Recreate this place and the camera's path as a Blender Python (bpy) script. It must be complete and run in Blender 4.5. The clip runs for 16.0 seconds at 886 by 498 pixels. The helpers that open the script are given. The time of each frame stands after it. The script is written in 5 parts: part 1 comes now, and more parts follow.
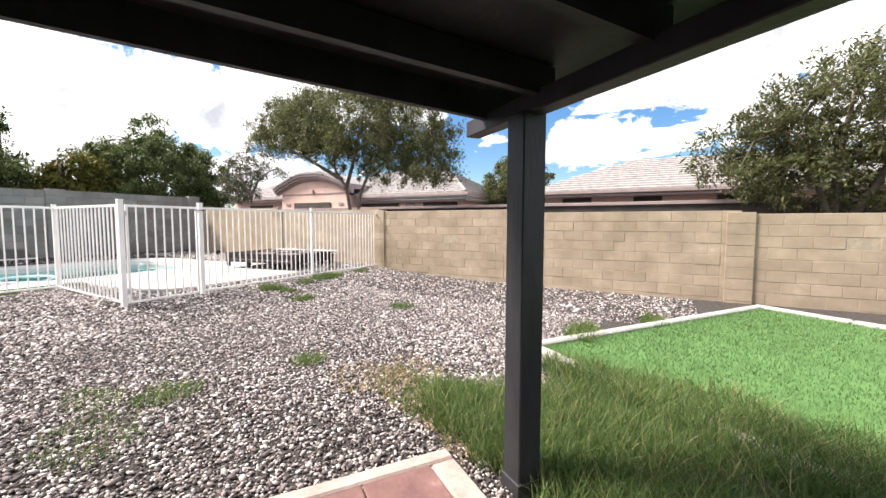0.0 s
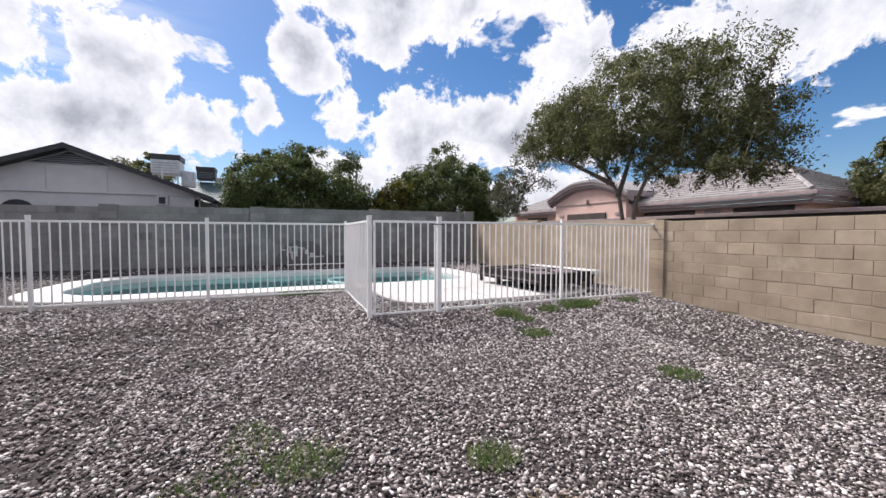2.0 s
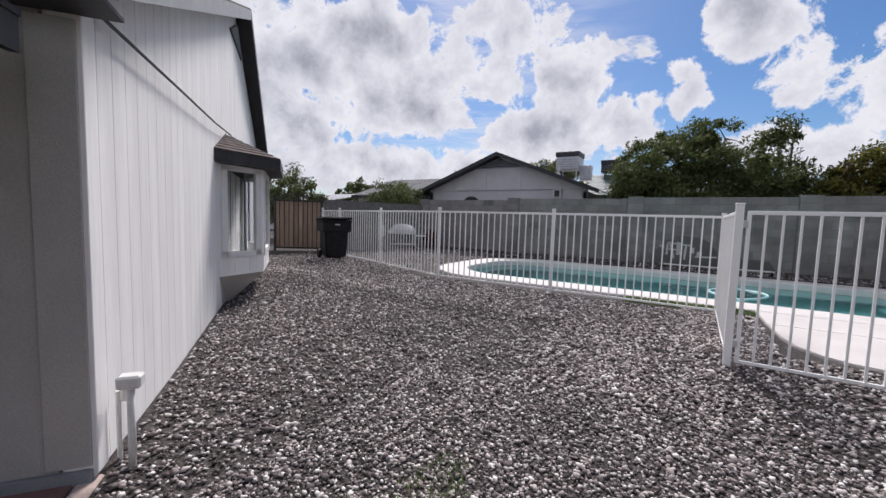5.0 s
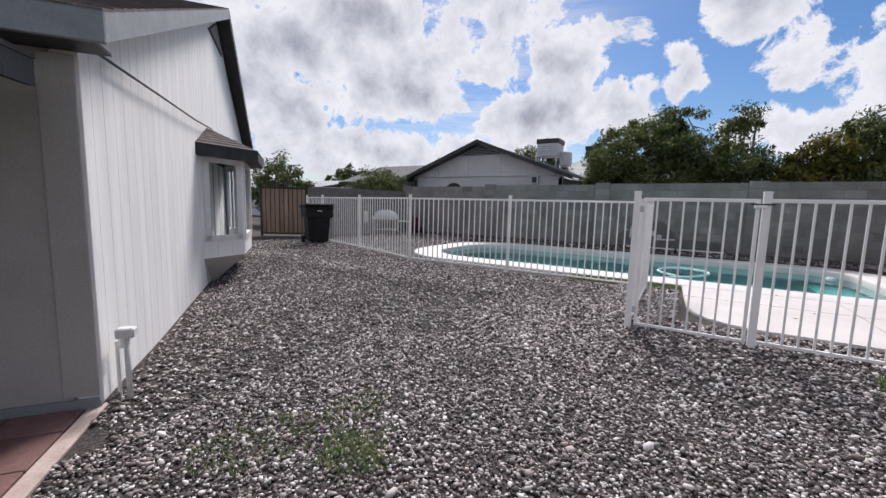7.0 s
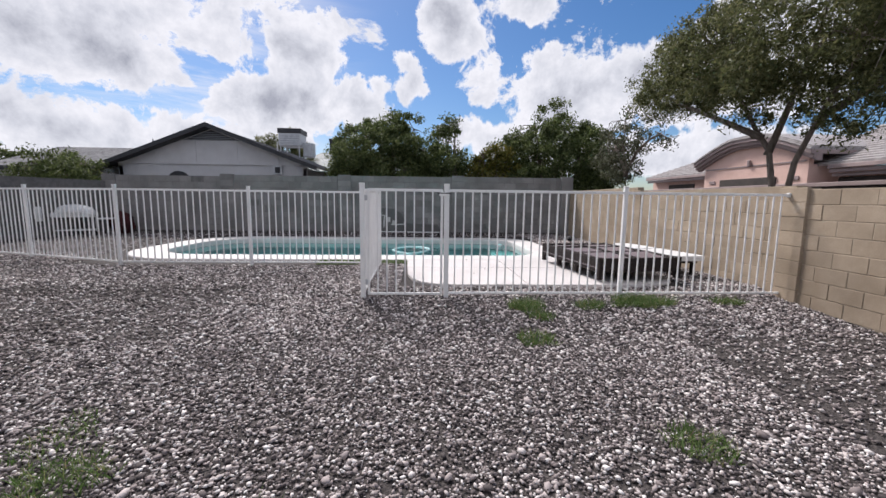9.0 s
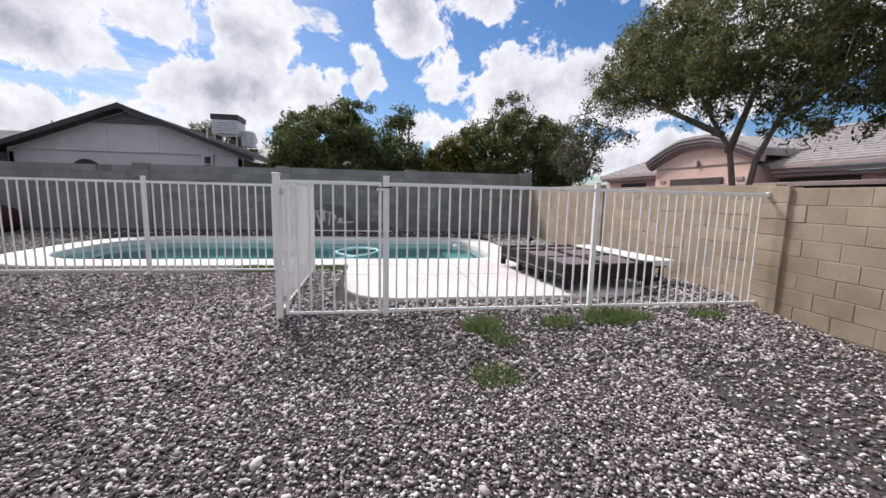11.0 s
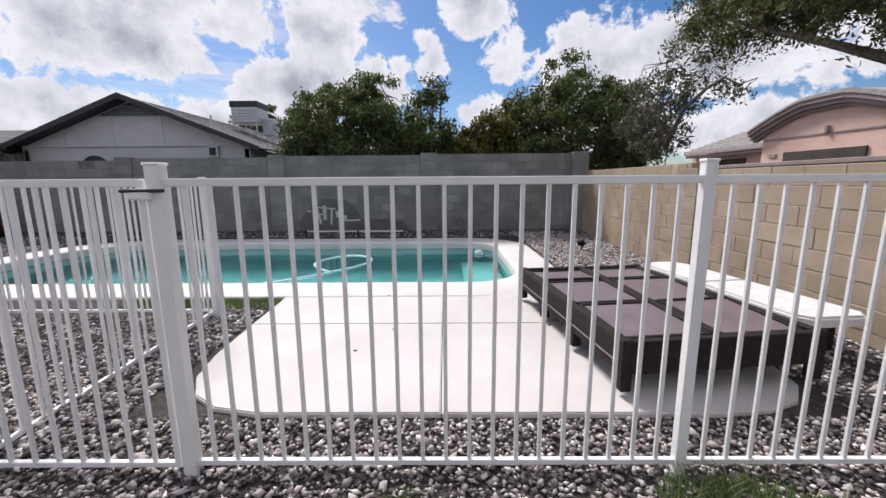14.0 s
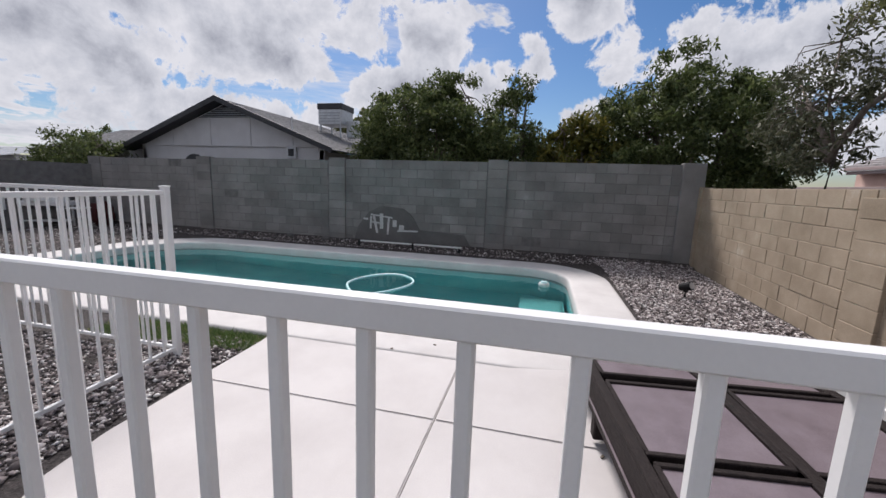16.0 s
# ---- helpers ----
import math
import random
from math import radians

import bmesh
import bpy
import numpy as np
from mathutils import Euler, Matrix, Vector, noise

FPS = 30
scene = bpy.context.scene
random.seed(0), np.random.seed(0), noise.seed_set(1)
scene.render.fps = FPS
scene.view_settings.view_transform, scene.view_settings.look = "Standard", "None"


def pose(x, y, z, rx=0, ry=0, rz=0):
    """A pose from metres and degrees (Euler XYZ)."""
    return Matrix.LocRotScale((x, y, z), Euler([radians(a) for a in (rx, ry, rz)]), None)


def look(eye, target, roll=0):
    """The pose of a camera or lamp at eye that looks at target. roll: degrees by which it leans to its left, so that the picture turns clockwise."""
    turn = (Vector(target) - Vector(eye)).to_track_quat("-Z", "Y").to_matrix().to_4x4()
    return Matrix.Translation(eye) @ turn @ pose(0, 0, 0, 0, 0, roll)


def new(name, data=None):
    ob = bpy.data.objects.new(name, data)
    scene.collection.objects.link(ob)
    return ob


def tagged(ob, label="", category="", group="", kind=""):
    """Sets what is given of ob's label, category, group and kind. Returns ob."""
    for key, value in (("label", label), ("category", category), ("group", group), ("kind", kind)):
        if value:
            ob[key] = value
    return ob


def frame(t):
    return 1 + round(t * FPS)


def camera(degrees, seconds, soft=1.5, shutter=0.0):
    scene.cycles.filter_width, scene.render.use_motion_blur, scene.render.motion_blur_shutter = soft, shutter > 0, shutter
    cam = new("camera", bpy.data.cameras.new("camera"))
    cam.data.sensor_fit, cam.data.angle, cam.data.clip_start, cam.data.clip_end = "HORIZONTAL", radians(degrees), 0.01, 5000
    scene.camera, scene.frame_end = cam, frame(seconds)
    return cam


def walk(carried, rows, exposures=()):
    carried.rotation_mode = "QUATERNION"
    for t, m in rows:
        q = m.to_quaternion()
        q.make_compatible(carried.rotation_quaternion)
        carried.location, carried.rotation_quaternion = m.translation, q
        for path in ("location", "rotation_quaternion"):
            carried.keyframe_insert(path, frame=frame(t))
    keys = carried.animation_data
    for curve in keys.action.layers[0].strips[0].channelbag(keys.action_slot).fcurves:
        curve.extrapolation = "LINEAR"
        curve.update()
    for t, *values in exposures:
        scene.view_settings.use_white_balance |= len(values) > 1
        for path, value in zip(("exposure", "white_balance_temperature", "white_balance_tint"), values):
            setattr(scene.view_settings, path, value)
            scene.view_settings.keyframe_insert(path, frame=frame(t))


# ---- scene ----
cam = camera(97.2, 16.0)
PATH = [
    (0, (0.236, -0.136, 1.187), (-0.688, 1.633, 1.054), 0.1),
    (0.5, (0.103, 0.266, 1.194), (-1.223, 1.759, 1.086), -0.2),
    (1, (-0.072, 0.687, 1.196), (-1.674, 1.881, 1.117), -0.1),
    (1.5, (-0.35, 1.063, 1.239), (-2.085, 2.056, 1.17), 0.0),
    (2, (-0.605, 1.408, 1.239), (-2.447, 2.184, 1.162), 0.1),
    (2.5, (-0.945, 1.672, 1.237), (-2.889, 2.133, 1.14), -0.0),
    (3, (-1.121, 1.849, 1.275), (-3.117, 1.89, 1.148), 0.2),
    (3.5, (-1.226, 1.989, 1.267), (-3.186, 1.618, 1.123), 0.8),
    (4, (-1.401, 2.067, 1.265), (-3.276, 1.386, 1.117), 1.4),
    (4.5, (-1.624, 2.148, 1.295), (-3.409, 1.258, 1.148), 1.8),
    (5, (-1.816, 2.309, 1.284), (-3.494, 1.232, 1.129), 1.8),
    (7.5, (-1.387, 3.257, 1.316), (-3.091, 2.246, 1.045), 1.2),
    (8, (-1.232, 3.322, 1.315), (-3.127, 2.745, 1.036), 0.8),
    (8.5, (-1.16, 3.394, 1.307), (-3.136, 3.23, 1.042), 0.7),
    (9, (-1.135, 3.443, 1.299), (-3.117, 3.546, 1.051), 0.7),
    (11.5, (-2.459, 3.903, 1.304), (-4.416, 4.218, 1.04), 1.3),
    (12, (-2.842, 4.156, 1.332), (-4.799, 4.459, 1.054), 1.2),
    (12.5, (-3.314, 4.361, 1.372), (-5.275, 4.607, 1.07), 0.7),
    (13, (-3.773, 4.611, 1.381), (-5.742, 4.762, 1.065), 0.1),
    (13.5, (-4.208, 4.785, 1.395), (-6.179, 4.848, 1.062), -0.3),
    (14, (-4.597, 5.032, 1.421), (-6.568, 5.019, 1.081), -0.4),
    (14.5, (-4.994, 5.195, 1.454), (-6.964, 5.116, 1.114), 0.3),
    (15, (-5.36, 5.317, 1.489), (-7.322, 5.103, 1.167), 0.8),
    (15.5, (-5.696, 5.443, 1.531), (-7.636, 5.07, 1.222), 1.4),
    (16, (-5.955, 5.555, 1.567), (-7.873, 5.091, 1.241), 2.0),
]
walk(cam, [(t, look(eye, target, roll)) for t, eye, target, roll in PATH],
     [(0.0, 1.75, 6550, 12), (1.0, 1.6, 6350, 14), (1.5, 1.3, 6250, 15), (2.5, 0.82, 6120, 15), (3.5, 0.65, 6100, 16), (7.5, 0.74, 6080, 15), (12.5, 0.92, 6180, 15), (14.5, 0.68, 6120, 15), (16.0, 0.52, 6080, 15)])


# ---- world, sun, exposure ----
W = bpy.data.worlds.new("sky")
scene.world = W
W.use_nodes = True
wn, wl = W.node_tree.nodes, W.node_tree.links
wn.clear()


def wnode(kind, **kw):
    n = wn.new(kind)
    for k, v in kw.items():
        n.inputs[k].default_value = v
    return n


def wmath(op, a, b=None, clamp=False):
    n = wn.new("ShaderNodeMath")
    n.operation, n.use_clamp = op, clamp
    for i, s in enumerate((a, b)):
        if s is None:
            continue
        if isinstance(s, (int, float)):
            n.inputs[i].default_value = s
        else:
            wl.new(s, n.inputs[i])
    return n.outputs[0]


SUN_DIR = Vector((-0.60, -0.32, 0.74)).normalized()
sky = wn.new("ShaderNodeTexSky")
sky.sky_type, sky.sun_disc = "NISHITA", False
sky.sun_elevation = math.asin(SUN_DIR.z)
sky.sun_rotation = math.atan2(SUN_DIR.x, SUN_DIR.y)
sky.air_density, sky.dust_density, sky.ozone_density = 1.0, 0.6, 3.0
tc = wn.new("ShaderNodeTexCoord")
sep = wn.new("ShaderNodeSeparateXYZ")
wl.new(tc.outputs["Generated"], sep.inputs[0])
zz = wmath("MAXIMUM", wmath("ADD", sep.outputs[2], 0.16), 0.05)
comb = wn.new("ShaderNodeCombineXYZ")
wl.new(wmath("DIVIDE", sep.outputs[0], zz), comb.inputs[0])
wl.new(wmath("DIVIDE", sep.outputs[1], zz), comb.inputs[1])
comb.inputs[2].default_value = 3.7
n1 = wnode("ShaderNodeTexNoise", Scale=1.7, Detail=11.0, Roughness=0.58, Distortion=0.15)
wl.new(comb.outputs[0], n1.inputs["Vector"])
# puffs: fine and coarse billows over the direction itself
n2 = wnode("ShaderNodeTexNoise", Scale=7.0, Detail=12.0, Roughness=0.66, Distortion=0.25)
n3 = wnode("ShaderNodeTexNoise", Scale=11.0, Detail=7.0, Roughness=0.55, Distortion=0.1)
for n in (n2, n3):
    wl.new(tc.outputs["Generated"], n.inputs["Vector"])
azim = wmath("MULTIPLY", wmath("ARCTAN2", sep.outputs[1], wmath("MULTIPLY", sep.outputs[0], -1.0)), 57.2958)
elev = wmath("MULTIPLY", wmath("ARCSINE", sep.outputs[2]), 57.2958)
ae = wn.new("ShaderNodeCombineXYZ")
wl.new(azim, ae.inputs[0])
wl.new(elev, ae.inputs[1])
# cumulus heaps of this sky: azimuth, elevation and half sizes in degrees
HEAPS = ((14, 31, 21, 8.5), (4, 23, 7, 5), (-15, 18.5, 8.5, 5), (-20, 11.5, 11, 4.5), (-9, 13.5, 6, 6), (-1.6, 15.2, 3.6, 3.4), (-3.0, 18.6, 2.6, 2.8), (-6.5, 15.5, 3.0, 3.0), (-24, 25, 9, 5),
         (9, 15.5, 5, 4), (17, 13, 11, 7.5), (30, 14, 14, 9), (41, 19, 11, 12), (56, 20, 14, 9), (70, 24, 16, 8),
         (10, 9, 9, 4), (30, 6, 22, 4.5), (-44, 24, 18, 7), (-38, 15, 14, 6.5), (-56, 13, 16, 8), (-38, 7, 26, 5), (-31, 20, 13, 6), (-50, 19, 15, 7), (83, 11, 9, 3.5), (100, 20, 14, 8))
heap = None
for a_, e_, ra_, re_ in HEAPS:
    mp = wn.new("ShaderNodeMapping")
    mp.vector_type = "TEXTURE"
    mp.inputs["Location"].default_value, mp.inputs["Scale"].default_value = (a_, e_, 0), (ra_, re_, 1)
    wl.new(ae.outputs[0], mp.inputs["Vector"])
    ln = wn.new("ShaderNodeVectorMath")
    ln.operation = "LENGTH"
    wl.new(mp.outputs[0], ln.inputs[0])
    one = wmath("SUBTRACT", 1.0, ln.outputs["Value"])
    heap = one if heap is None else wmath("MAXIMUM", heap, one)
billow = wmath("ADD", wmath("MULTIPLY", wmath("SUBTRACT", n2.outputs["Fac"], 0.5), 2.9), wmath("MULTIPLY", wmath("SUBTRACT", n3.outputs["Fac"], 0.5), 0.9))
heap = wmath("SUBTRACT", wmath("ADD", wmath("MAXIMUM", heap, -0.9), billow), 0.16)
# broken deck over the rest of the sky
back = wn.new("ShaderNodeMapRange")
back.interpolation_type = "SMOOTHSTEP"
back.inputs["From Min"].default_value, back.inputs["From Max"].default_value = 42.0, 85.0
back.inputs["To Min"].default_value, back.inputs["To Max"].default_value = -0.75, 0.02
wl.new(wmath("ABSOLUTE", wmath("SUBTRACT", azim, 14.0)), back.inputs["Value"])
deck_ = wmath("ADD", wmath("MULTIPLY", wmath("SUBTRACT", n1.outputs["Fac"], 0.46), 4.0), wmath("MAXIMUM", back.outputs[0], wmath("MULTIPLY", wmath("SUBTRACT", elev, 52.0), 0.02)))
dens = wmath("MAXIMUM", heap, deck_)
ramp = wn.new("ShaderNodeValToRGB")
ramp.color_ramp.elements[0].position, ramp.color_ramp.elements[1].position = 0.0, 0.16
wl.new(dens, ramp.inputs[0])
shade = wn.new("ShaderNodeValToRGB")
se = shade.color_ramp.elements
se[0].position, se[0].color = 0.30, (1.0, 0.985, 0.97, 1)
se[1].position, se[1].color = 0.92, (0.44, 0.45, 0.49, 1)
se.new(0.56).color = (0.78, 0.785, 0.80, 1)
wl.new(wmath("ADD", wmath("MULTIPLY", dens, 0.50), wmath("ADD", wmath("MULTIPLY", n3.outputs["Fac"], 0.75), -0.10)), shade.inputs[0])
bg1, bg2 = wn.new("ShaderNodeBackground"), wn.new("ShaderNodeBackground")
hue = wnode("ShaderNodeHueSaturation", Saturation=1.25)
wl.new(sky.outputs[0], hue.inputs["Color"])
wl.new(hue.outputs[0], bg1.inputs[0])
bg1.inputs[1].default_value = 0.056
wl.new(shade.outputs[0], bg2.inputs[0])
bg2.inputs[1].default_value = 0.53
mixs, wout = wn.new("ShaderNodeMixShader"), wn.new("ShaderNodeOutputWorld")
# thin streaks of high cloud
stm = wn.new("ShaderNodeMapping")
stm.inputs["Scale"].default_value = (0.035, 0.22, 1.0)
stm.inputs["Rotation"].default_value = (0, 0, radians(6))
wl.new(ae.outputs[0], stm.inputs["Vector"])
n4 = wnode("ShaderNodeTexNoise", Scale=1.6, Detail=8.0, Roughness=0.6, Distortion=0.3)
wl.new(stm.outputs[0], n4.inputs["Vector"])
veil = wn.new("ShaderNodeMapRange")
veil.interpolation_type = "SMOOTHSTEP"
for key, val in (("From Min", -4.0), ("From Max", -30.0), ("To Min", 0.0), ("To Max", 0.8)):
    veil.inputs[key].default_value = val
wl.new(azim, veil.inputs["Value"])
streak = wmath("MULTIPLY", wmath("MULTIPLY", wmath("SUBTRACT", n4.outputs["Fac"], 0.44), 5.0, True), veil.outputs[0])
wl.new(wmath("MAXIMUM", ramp.outputs[0], streak), mixs.inputs[0])
wl.new(bg1.outputs[0], mixs.inputs[1])
wl.new(bg2.outputs[0], mixs.inputs[2])
wl.new(mixs.outputs[0], wout.inputs[0])

sun_data = bpy.data.lights.new("sun", "SUN")
sun_data.energy, sun_data.angle, sun_data.color = 2.9, radians(16), (1.0, 0.93, 0.83)
sun = new("sun", sun_data)
sun.matrix_world = look(SUN_DIR * 50, (0, 0, 0))

# ---- materials ----


def M(name, c1, c2, scale=6.0, rough=0.7, bump=0.2, bscale=60.0, rnd=0.0, island=False, metal=0.0, c3=None, spec=0.4, stretch=None, dist=0.01, patch=0.45, fine=0.18):
    """Colour varied by two noises, fine relief, and a value shift per piece."""
    m = bpy.data.materials.new(name)
    m.use_nodes = True
    N, L = m.node_tree.nodes, m.node_tree.links
    b = N["Principled BSDF"]
    b.inputs["Roughness"].default_value, b.inputs["Metallic"].default_value = rough, metal
    b.inputs["Specular IOR Level"].default_value = spec
    g = N.new("ShaderNodeNewGeometry")
    vec = g.outputs["Position"]
    if stretch:
        mp = N.new("ShaderNodeMapping")
        mp.inputs["Scale"].default_value = stretch
        L.new(vec, mp.inputs["Vector"])
        vec = mp.outputs[0]
    na, nb = N.new("ShaderNodeTexNoise"), N.new("ShaderNodeTexNoise")
    na.inputs["Scale"].default_value, na.inputs["Detail"].default_value, na.inputs["Roughness"].default_value = scale, 6, 0.62
    nb.inputs["Scale"].default_value, nb.inputs["Detail"].default_value = bscale, 4
    for n in (na, nb):
        L.new(vec, n.inputs["Vector"])
    r = N.new("ShaderNodeValToRGB")
    e = r.color_ramp.elements
    e[0].position, e[1].position = patch - 0.13, patch + 0.2
    e[0].color, e[1].color = (*c1, 1), (*c2, 1)
    if c3:
        x = e.new(patch + 0.27)
        x.color = (*c3, 1)
    L.new(na.outputs["Fac"], r.inputs[0])
    col = r.outputs[0]
    h = N.new("ShaderNodeHueSaturation")
    L.new(col, h.inputs["Color"])
    src = nb.outputs["Fac"]
    mr = N.new("ShaderNodeMapRange")
    mr.inputs["To Min"].default_value, mr.inputs["To Max"].default_value = 1 - fine, 1 + fine
    L.new(src, mr.inputs["Value"])
    val = mr.outputs[0]
    if rnd or island:
        o = g.outputs["Random Per Island"] if island else N.new("ShaderNodeObjectInfo").outputs["Random"]
        m2 = N.new("ShaderNodeMapRange")
        m2.inputs["To Min"].default_value, m2.inputs["To Max"].default_value = 1 - rnd, 1 + rnd
        L.new(o, m2.inputs["Value"])
        mu = N.new("ShaderNodeMath")
        mu.operation = "MULTIPLY"
        L.new(val, mu.inputs[0])
        L.new(m2.outputs[0], mu.inputs[1])
        val = mu.outputs[0]
    L.new(val, h.inputs["Value"])
    L.new(h.outputs[0], b.inputs["Base Color"])
    if bump:
        bp = N.new("ShaderNodeBump")
        bp.inputs["Strength"].default_value, bp.inputs["Distance"].default_value = bump, dist
        L.new(nb.outputs["Fac"], bp.inputs["Height"])
        L.new(bp.outputs[0], b.inputs["Normal"])
    return m


def island_ramp(name, stops, rough=0.75, island=True, spec=0.3, translucent=0.0):
    """Each loose piece takes its own colour from a list of stops."""
    m = bpy.data.materials.new(name)
    m.use_nodes = True
    N, L = m.node_tree.nodes, m.node_tree.links
    b = N["Principled BSDF"]
    b.inputs["Roughness"].default_value, b.inputs["Specular IOR Level"].default_value = rough, spec
    g = N.new("ShaderNodeNewGeometry")
    r = N.new("ShaderNodeValToRGB")
    e = r.color_ramp.elements
    e[0].position, e[0].color = stops[0][0], (*stops[0][1], 1)
    e[1].position, e[1].color = stops[-1][0], (*stops[-1][1], 1)
    for p, c in stops[1:-1]:
        e.new(p).color = (*c, 1)
    L.new(g.outputs["Random Per Island"], r.inputs[0])
    n = N.new("ShaderNodeTexNoise")
    n.inputs["Scale"].default_value, n.inputs["Detail"].default_value = 0.9, 3
    L.new(g.outputs["Position"], n.inputs["Vector"])
    h = N.new("ShaderNodeHueSaturation")
    mr = N.new("ShaderNodeMapRange")
    mr.inputs["To Min"].default_value, mr.inputs["To Max"].default_value = 0.72, 1.28
    L.new(n.outputs["Fac"], mr.inputs["Value"])
    L.new(mr.outputs[0], h.inputs["Value"])
    L.new(r.outputs[0], h.inputs["Color"])
    L.new(h.outputs[0], b.inputs["Base Color"])
    if translucent:
        t = N.new("ShaderNodeBsdfTranslucent")
        L.new(h.outputs[0], t.inputs["Color"])
        mx = N.new("ShaderNodeMixShader")
        mx.inputs[0].default_value = translucent
        L.new(b.outputs[0], mx.inputs[1])
        L.new(t.outputs[0], mx.inputs[2])
        L.new(mx.outputs[0], N["Material Output"].inputs[0])
    return m


STONE = island_ramp("gravel_stone", [(0.0, (0.05, 0.043, 0.043)), (0.26, (0.14, 0.118, 0.116)), (0.48, (0.25, 0.213, 0.207)), (0.70, (0.41, 0.356, 0.345)), (0.88, (0.64, 0.59, 0.57)), (1.0, (0.80, 0.77, 0.75))], 0.8)
# bed colour holds the shade of the gaps between the stones
GRAVEL_GAP_SHADE = M("gravel_bed_gap_shade", (0.025, 0.021, 0.020), (0.09, 0.078, 0.074), 30, 0.95, 0.9, 46, c3=(0.30, 0.265, 0.255), dist=0.03)
DECK = M("deck_concrete", (0.52, 0.488, 0.478), (0.60, 0.57, 0.558), 1.6, 0.75, 0.12, 120, rnd=0.02, fine=0.06)
COPING = M("coping_concrete", (0.55, 0.522, 0.51), (0.64, 0.615, 0.60), 2.2, 0.75, 0.15, 110, fine=0.06)
WHITE_METAL = M("white_powder_coat", (0.76, 0.755, 0.75), (0.83, 0.825, 0.82), 3, 0.42, 0.03, 150, rnd=0.02, fine=0.03)
BLOCK_BEIGE = M("beige_block", (0.29, 0.232, 0.17), (0.40, 0.325, 0.245), 2.2, 0.95, 0.3, 90, rnd=0.07, c3=(0.45, 0.385, 0.31), spec=0.15)
MORTAR_BEIGE = M("beige_mortar", (0.29, 0.235, 0.175), (0.40, 0.335, 0.26), 8, 0.95, 0.5, 90)
BLOCK_GREY = M("grey_block", (0.17, 0.162, 0.158), (0.245, 0.235, 0.228), 1.3, 0.95, 0.4, 90, rnd=0.15, c3=(0.30, 0.29, 0.28), spec=0.15)
MORTAR_GREY = M("grey_mortar", (0.12, 0.115, 0.112), (0.18, 0.172, 0.168), 8, 0.95, 0.5, 90)
SIDING = M("white_siding", (0.76, 0.755, 0.75), (0.87, 0.865, 0.86), 5, 0.75, 0.25, 34, rnd=0.02, stretch=(1, 1, 0.08), fine=0.08)
# grey darkened for the shaded patio side and the bay's underside
GREY_WALL = M("grey_stucco_shaded", (0.37, 0.36, 0.35), (0.43, 0.42, 0.405), 2, 0.85, 0.3, 80)
TRIM_GREY = M("grey_trim", (0.20, 0.215, 0.235), (0.26, 0.275, 0.295), 5, 0.6, 0.15, 60)
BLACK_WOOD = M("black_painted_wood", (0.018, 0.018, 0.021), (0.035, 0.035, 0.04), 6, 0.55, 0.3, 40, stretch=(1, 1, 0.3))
POST_DARK = M("charcoal_paint", (0.018, 0.0185, 0.022), (0.032, 0.033, 0.038), 6, 0.5, 0.25, 50, stretch=(1, 1, 0.2))
SHINGLE = M("brown_shingle", (0.07, 0.055, 0.053), (0.14, 0.112, 0.107), 8, 0.95, 0.6, 70)
SHINGLE_GREY = M("grey_shingle", (0.15, 0.15, 0.155), (0.27, 0.265, 0.27), 7, 0.95, 0.6, 50)
TILE_ROOF = M("grey_tile_roof", (0.25, 0.232, 0.228), (0.40, 0.375, 0.37), 4, 0.85, 0.4, 30)
PINK = M("pink_stucco", (0.68, 0.46, 0.39), (0.78, 0.55, 0.475), 1.5, 0.9, 0.3, 60)
PINK_TRIM = M("mauve_trim", (0.30, 0.235, 0.23), (0.38, 0.30, 0.29), 2, 0.7, 0.15, 60)
# dark brown for window openings and for shade painted on the far wall
DARK = M("dark_shadow_wall", (0.045, 0.038, 0.035), (0.075, 0.062, 0.055), 2, 0.8, 0.2, 40)
NB_WALL = M("pale_grey_panel", (0.48, 0.475, 0.485), (0.56, 0.555, 0.565), 1.4, 0.8, 0.15, 40)
BARK = M("bark", (0.085, 0.066, 0.052), (0.19, 0.155, 0.125), 9, 0.95, 0.9, 30, stretch=(1, 1, 0.25), dist=0.03)
BARK_PALE = M("pale_bark", (0.13, 0.105, 0.088), (0.24, 0.20, 0.17), 9, 0.95, 0.9, 30, stretch=(1, 1, 0.25), dist=0.03)
PAVER = M("red_paver", (0.145, 0.075, 0.07), (0.23, 0.125, 0.115), 5, 0.8, 0.35, 60, rnd=0.16, c3=(0.33, 0.22, 0.20))
PAVER_EDGE = M("pink_edge_concrete", (0.38, 0.29, 0.26), (0.52, 0.42, 0.38), 6, 0.9, 0.4, 60)
CURB = M("grey_kerb", (0.40, 0.37, 0.34), (0.52, 0.49, 0.46), 5, 0.9, 0.4, 70)
WICKER = M("dark_brown_wicker", (0.016, 0.012, 0.012), (0.030, 0.023, 0.022), 30, 0.65, 0.6, 120, spec=0.15)
SLING = M("mauve_brown_fabric", (0.145, 0.112, 0.125), (0.21, 0.17, 0.188), 5, 0.34, 0.15, 160, spec=0.6)
BLACK_PLASTIC = M("black_plastic", (0.010, 0.010, 0.011), (0.02, 0.02, 0.022), 6, 0.6, 0.15, 90, spec=0.15)
STEEL_BLACK = M("black_steel", (0.012, 0.012, 0.013), (0.03, 0.028, 0.027), 12, 0.5, 0.2, 90)
GATE_WOOD = M("weathered_board", (0.20, 0.135, 0.10), (0.34, 0.25, 0.19), 7, 0.85, 0.6, 50, rnd=0.15, stretch=(1, 1, 0.12))
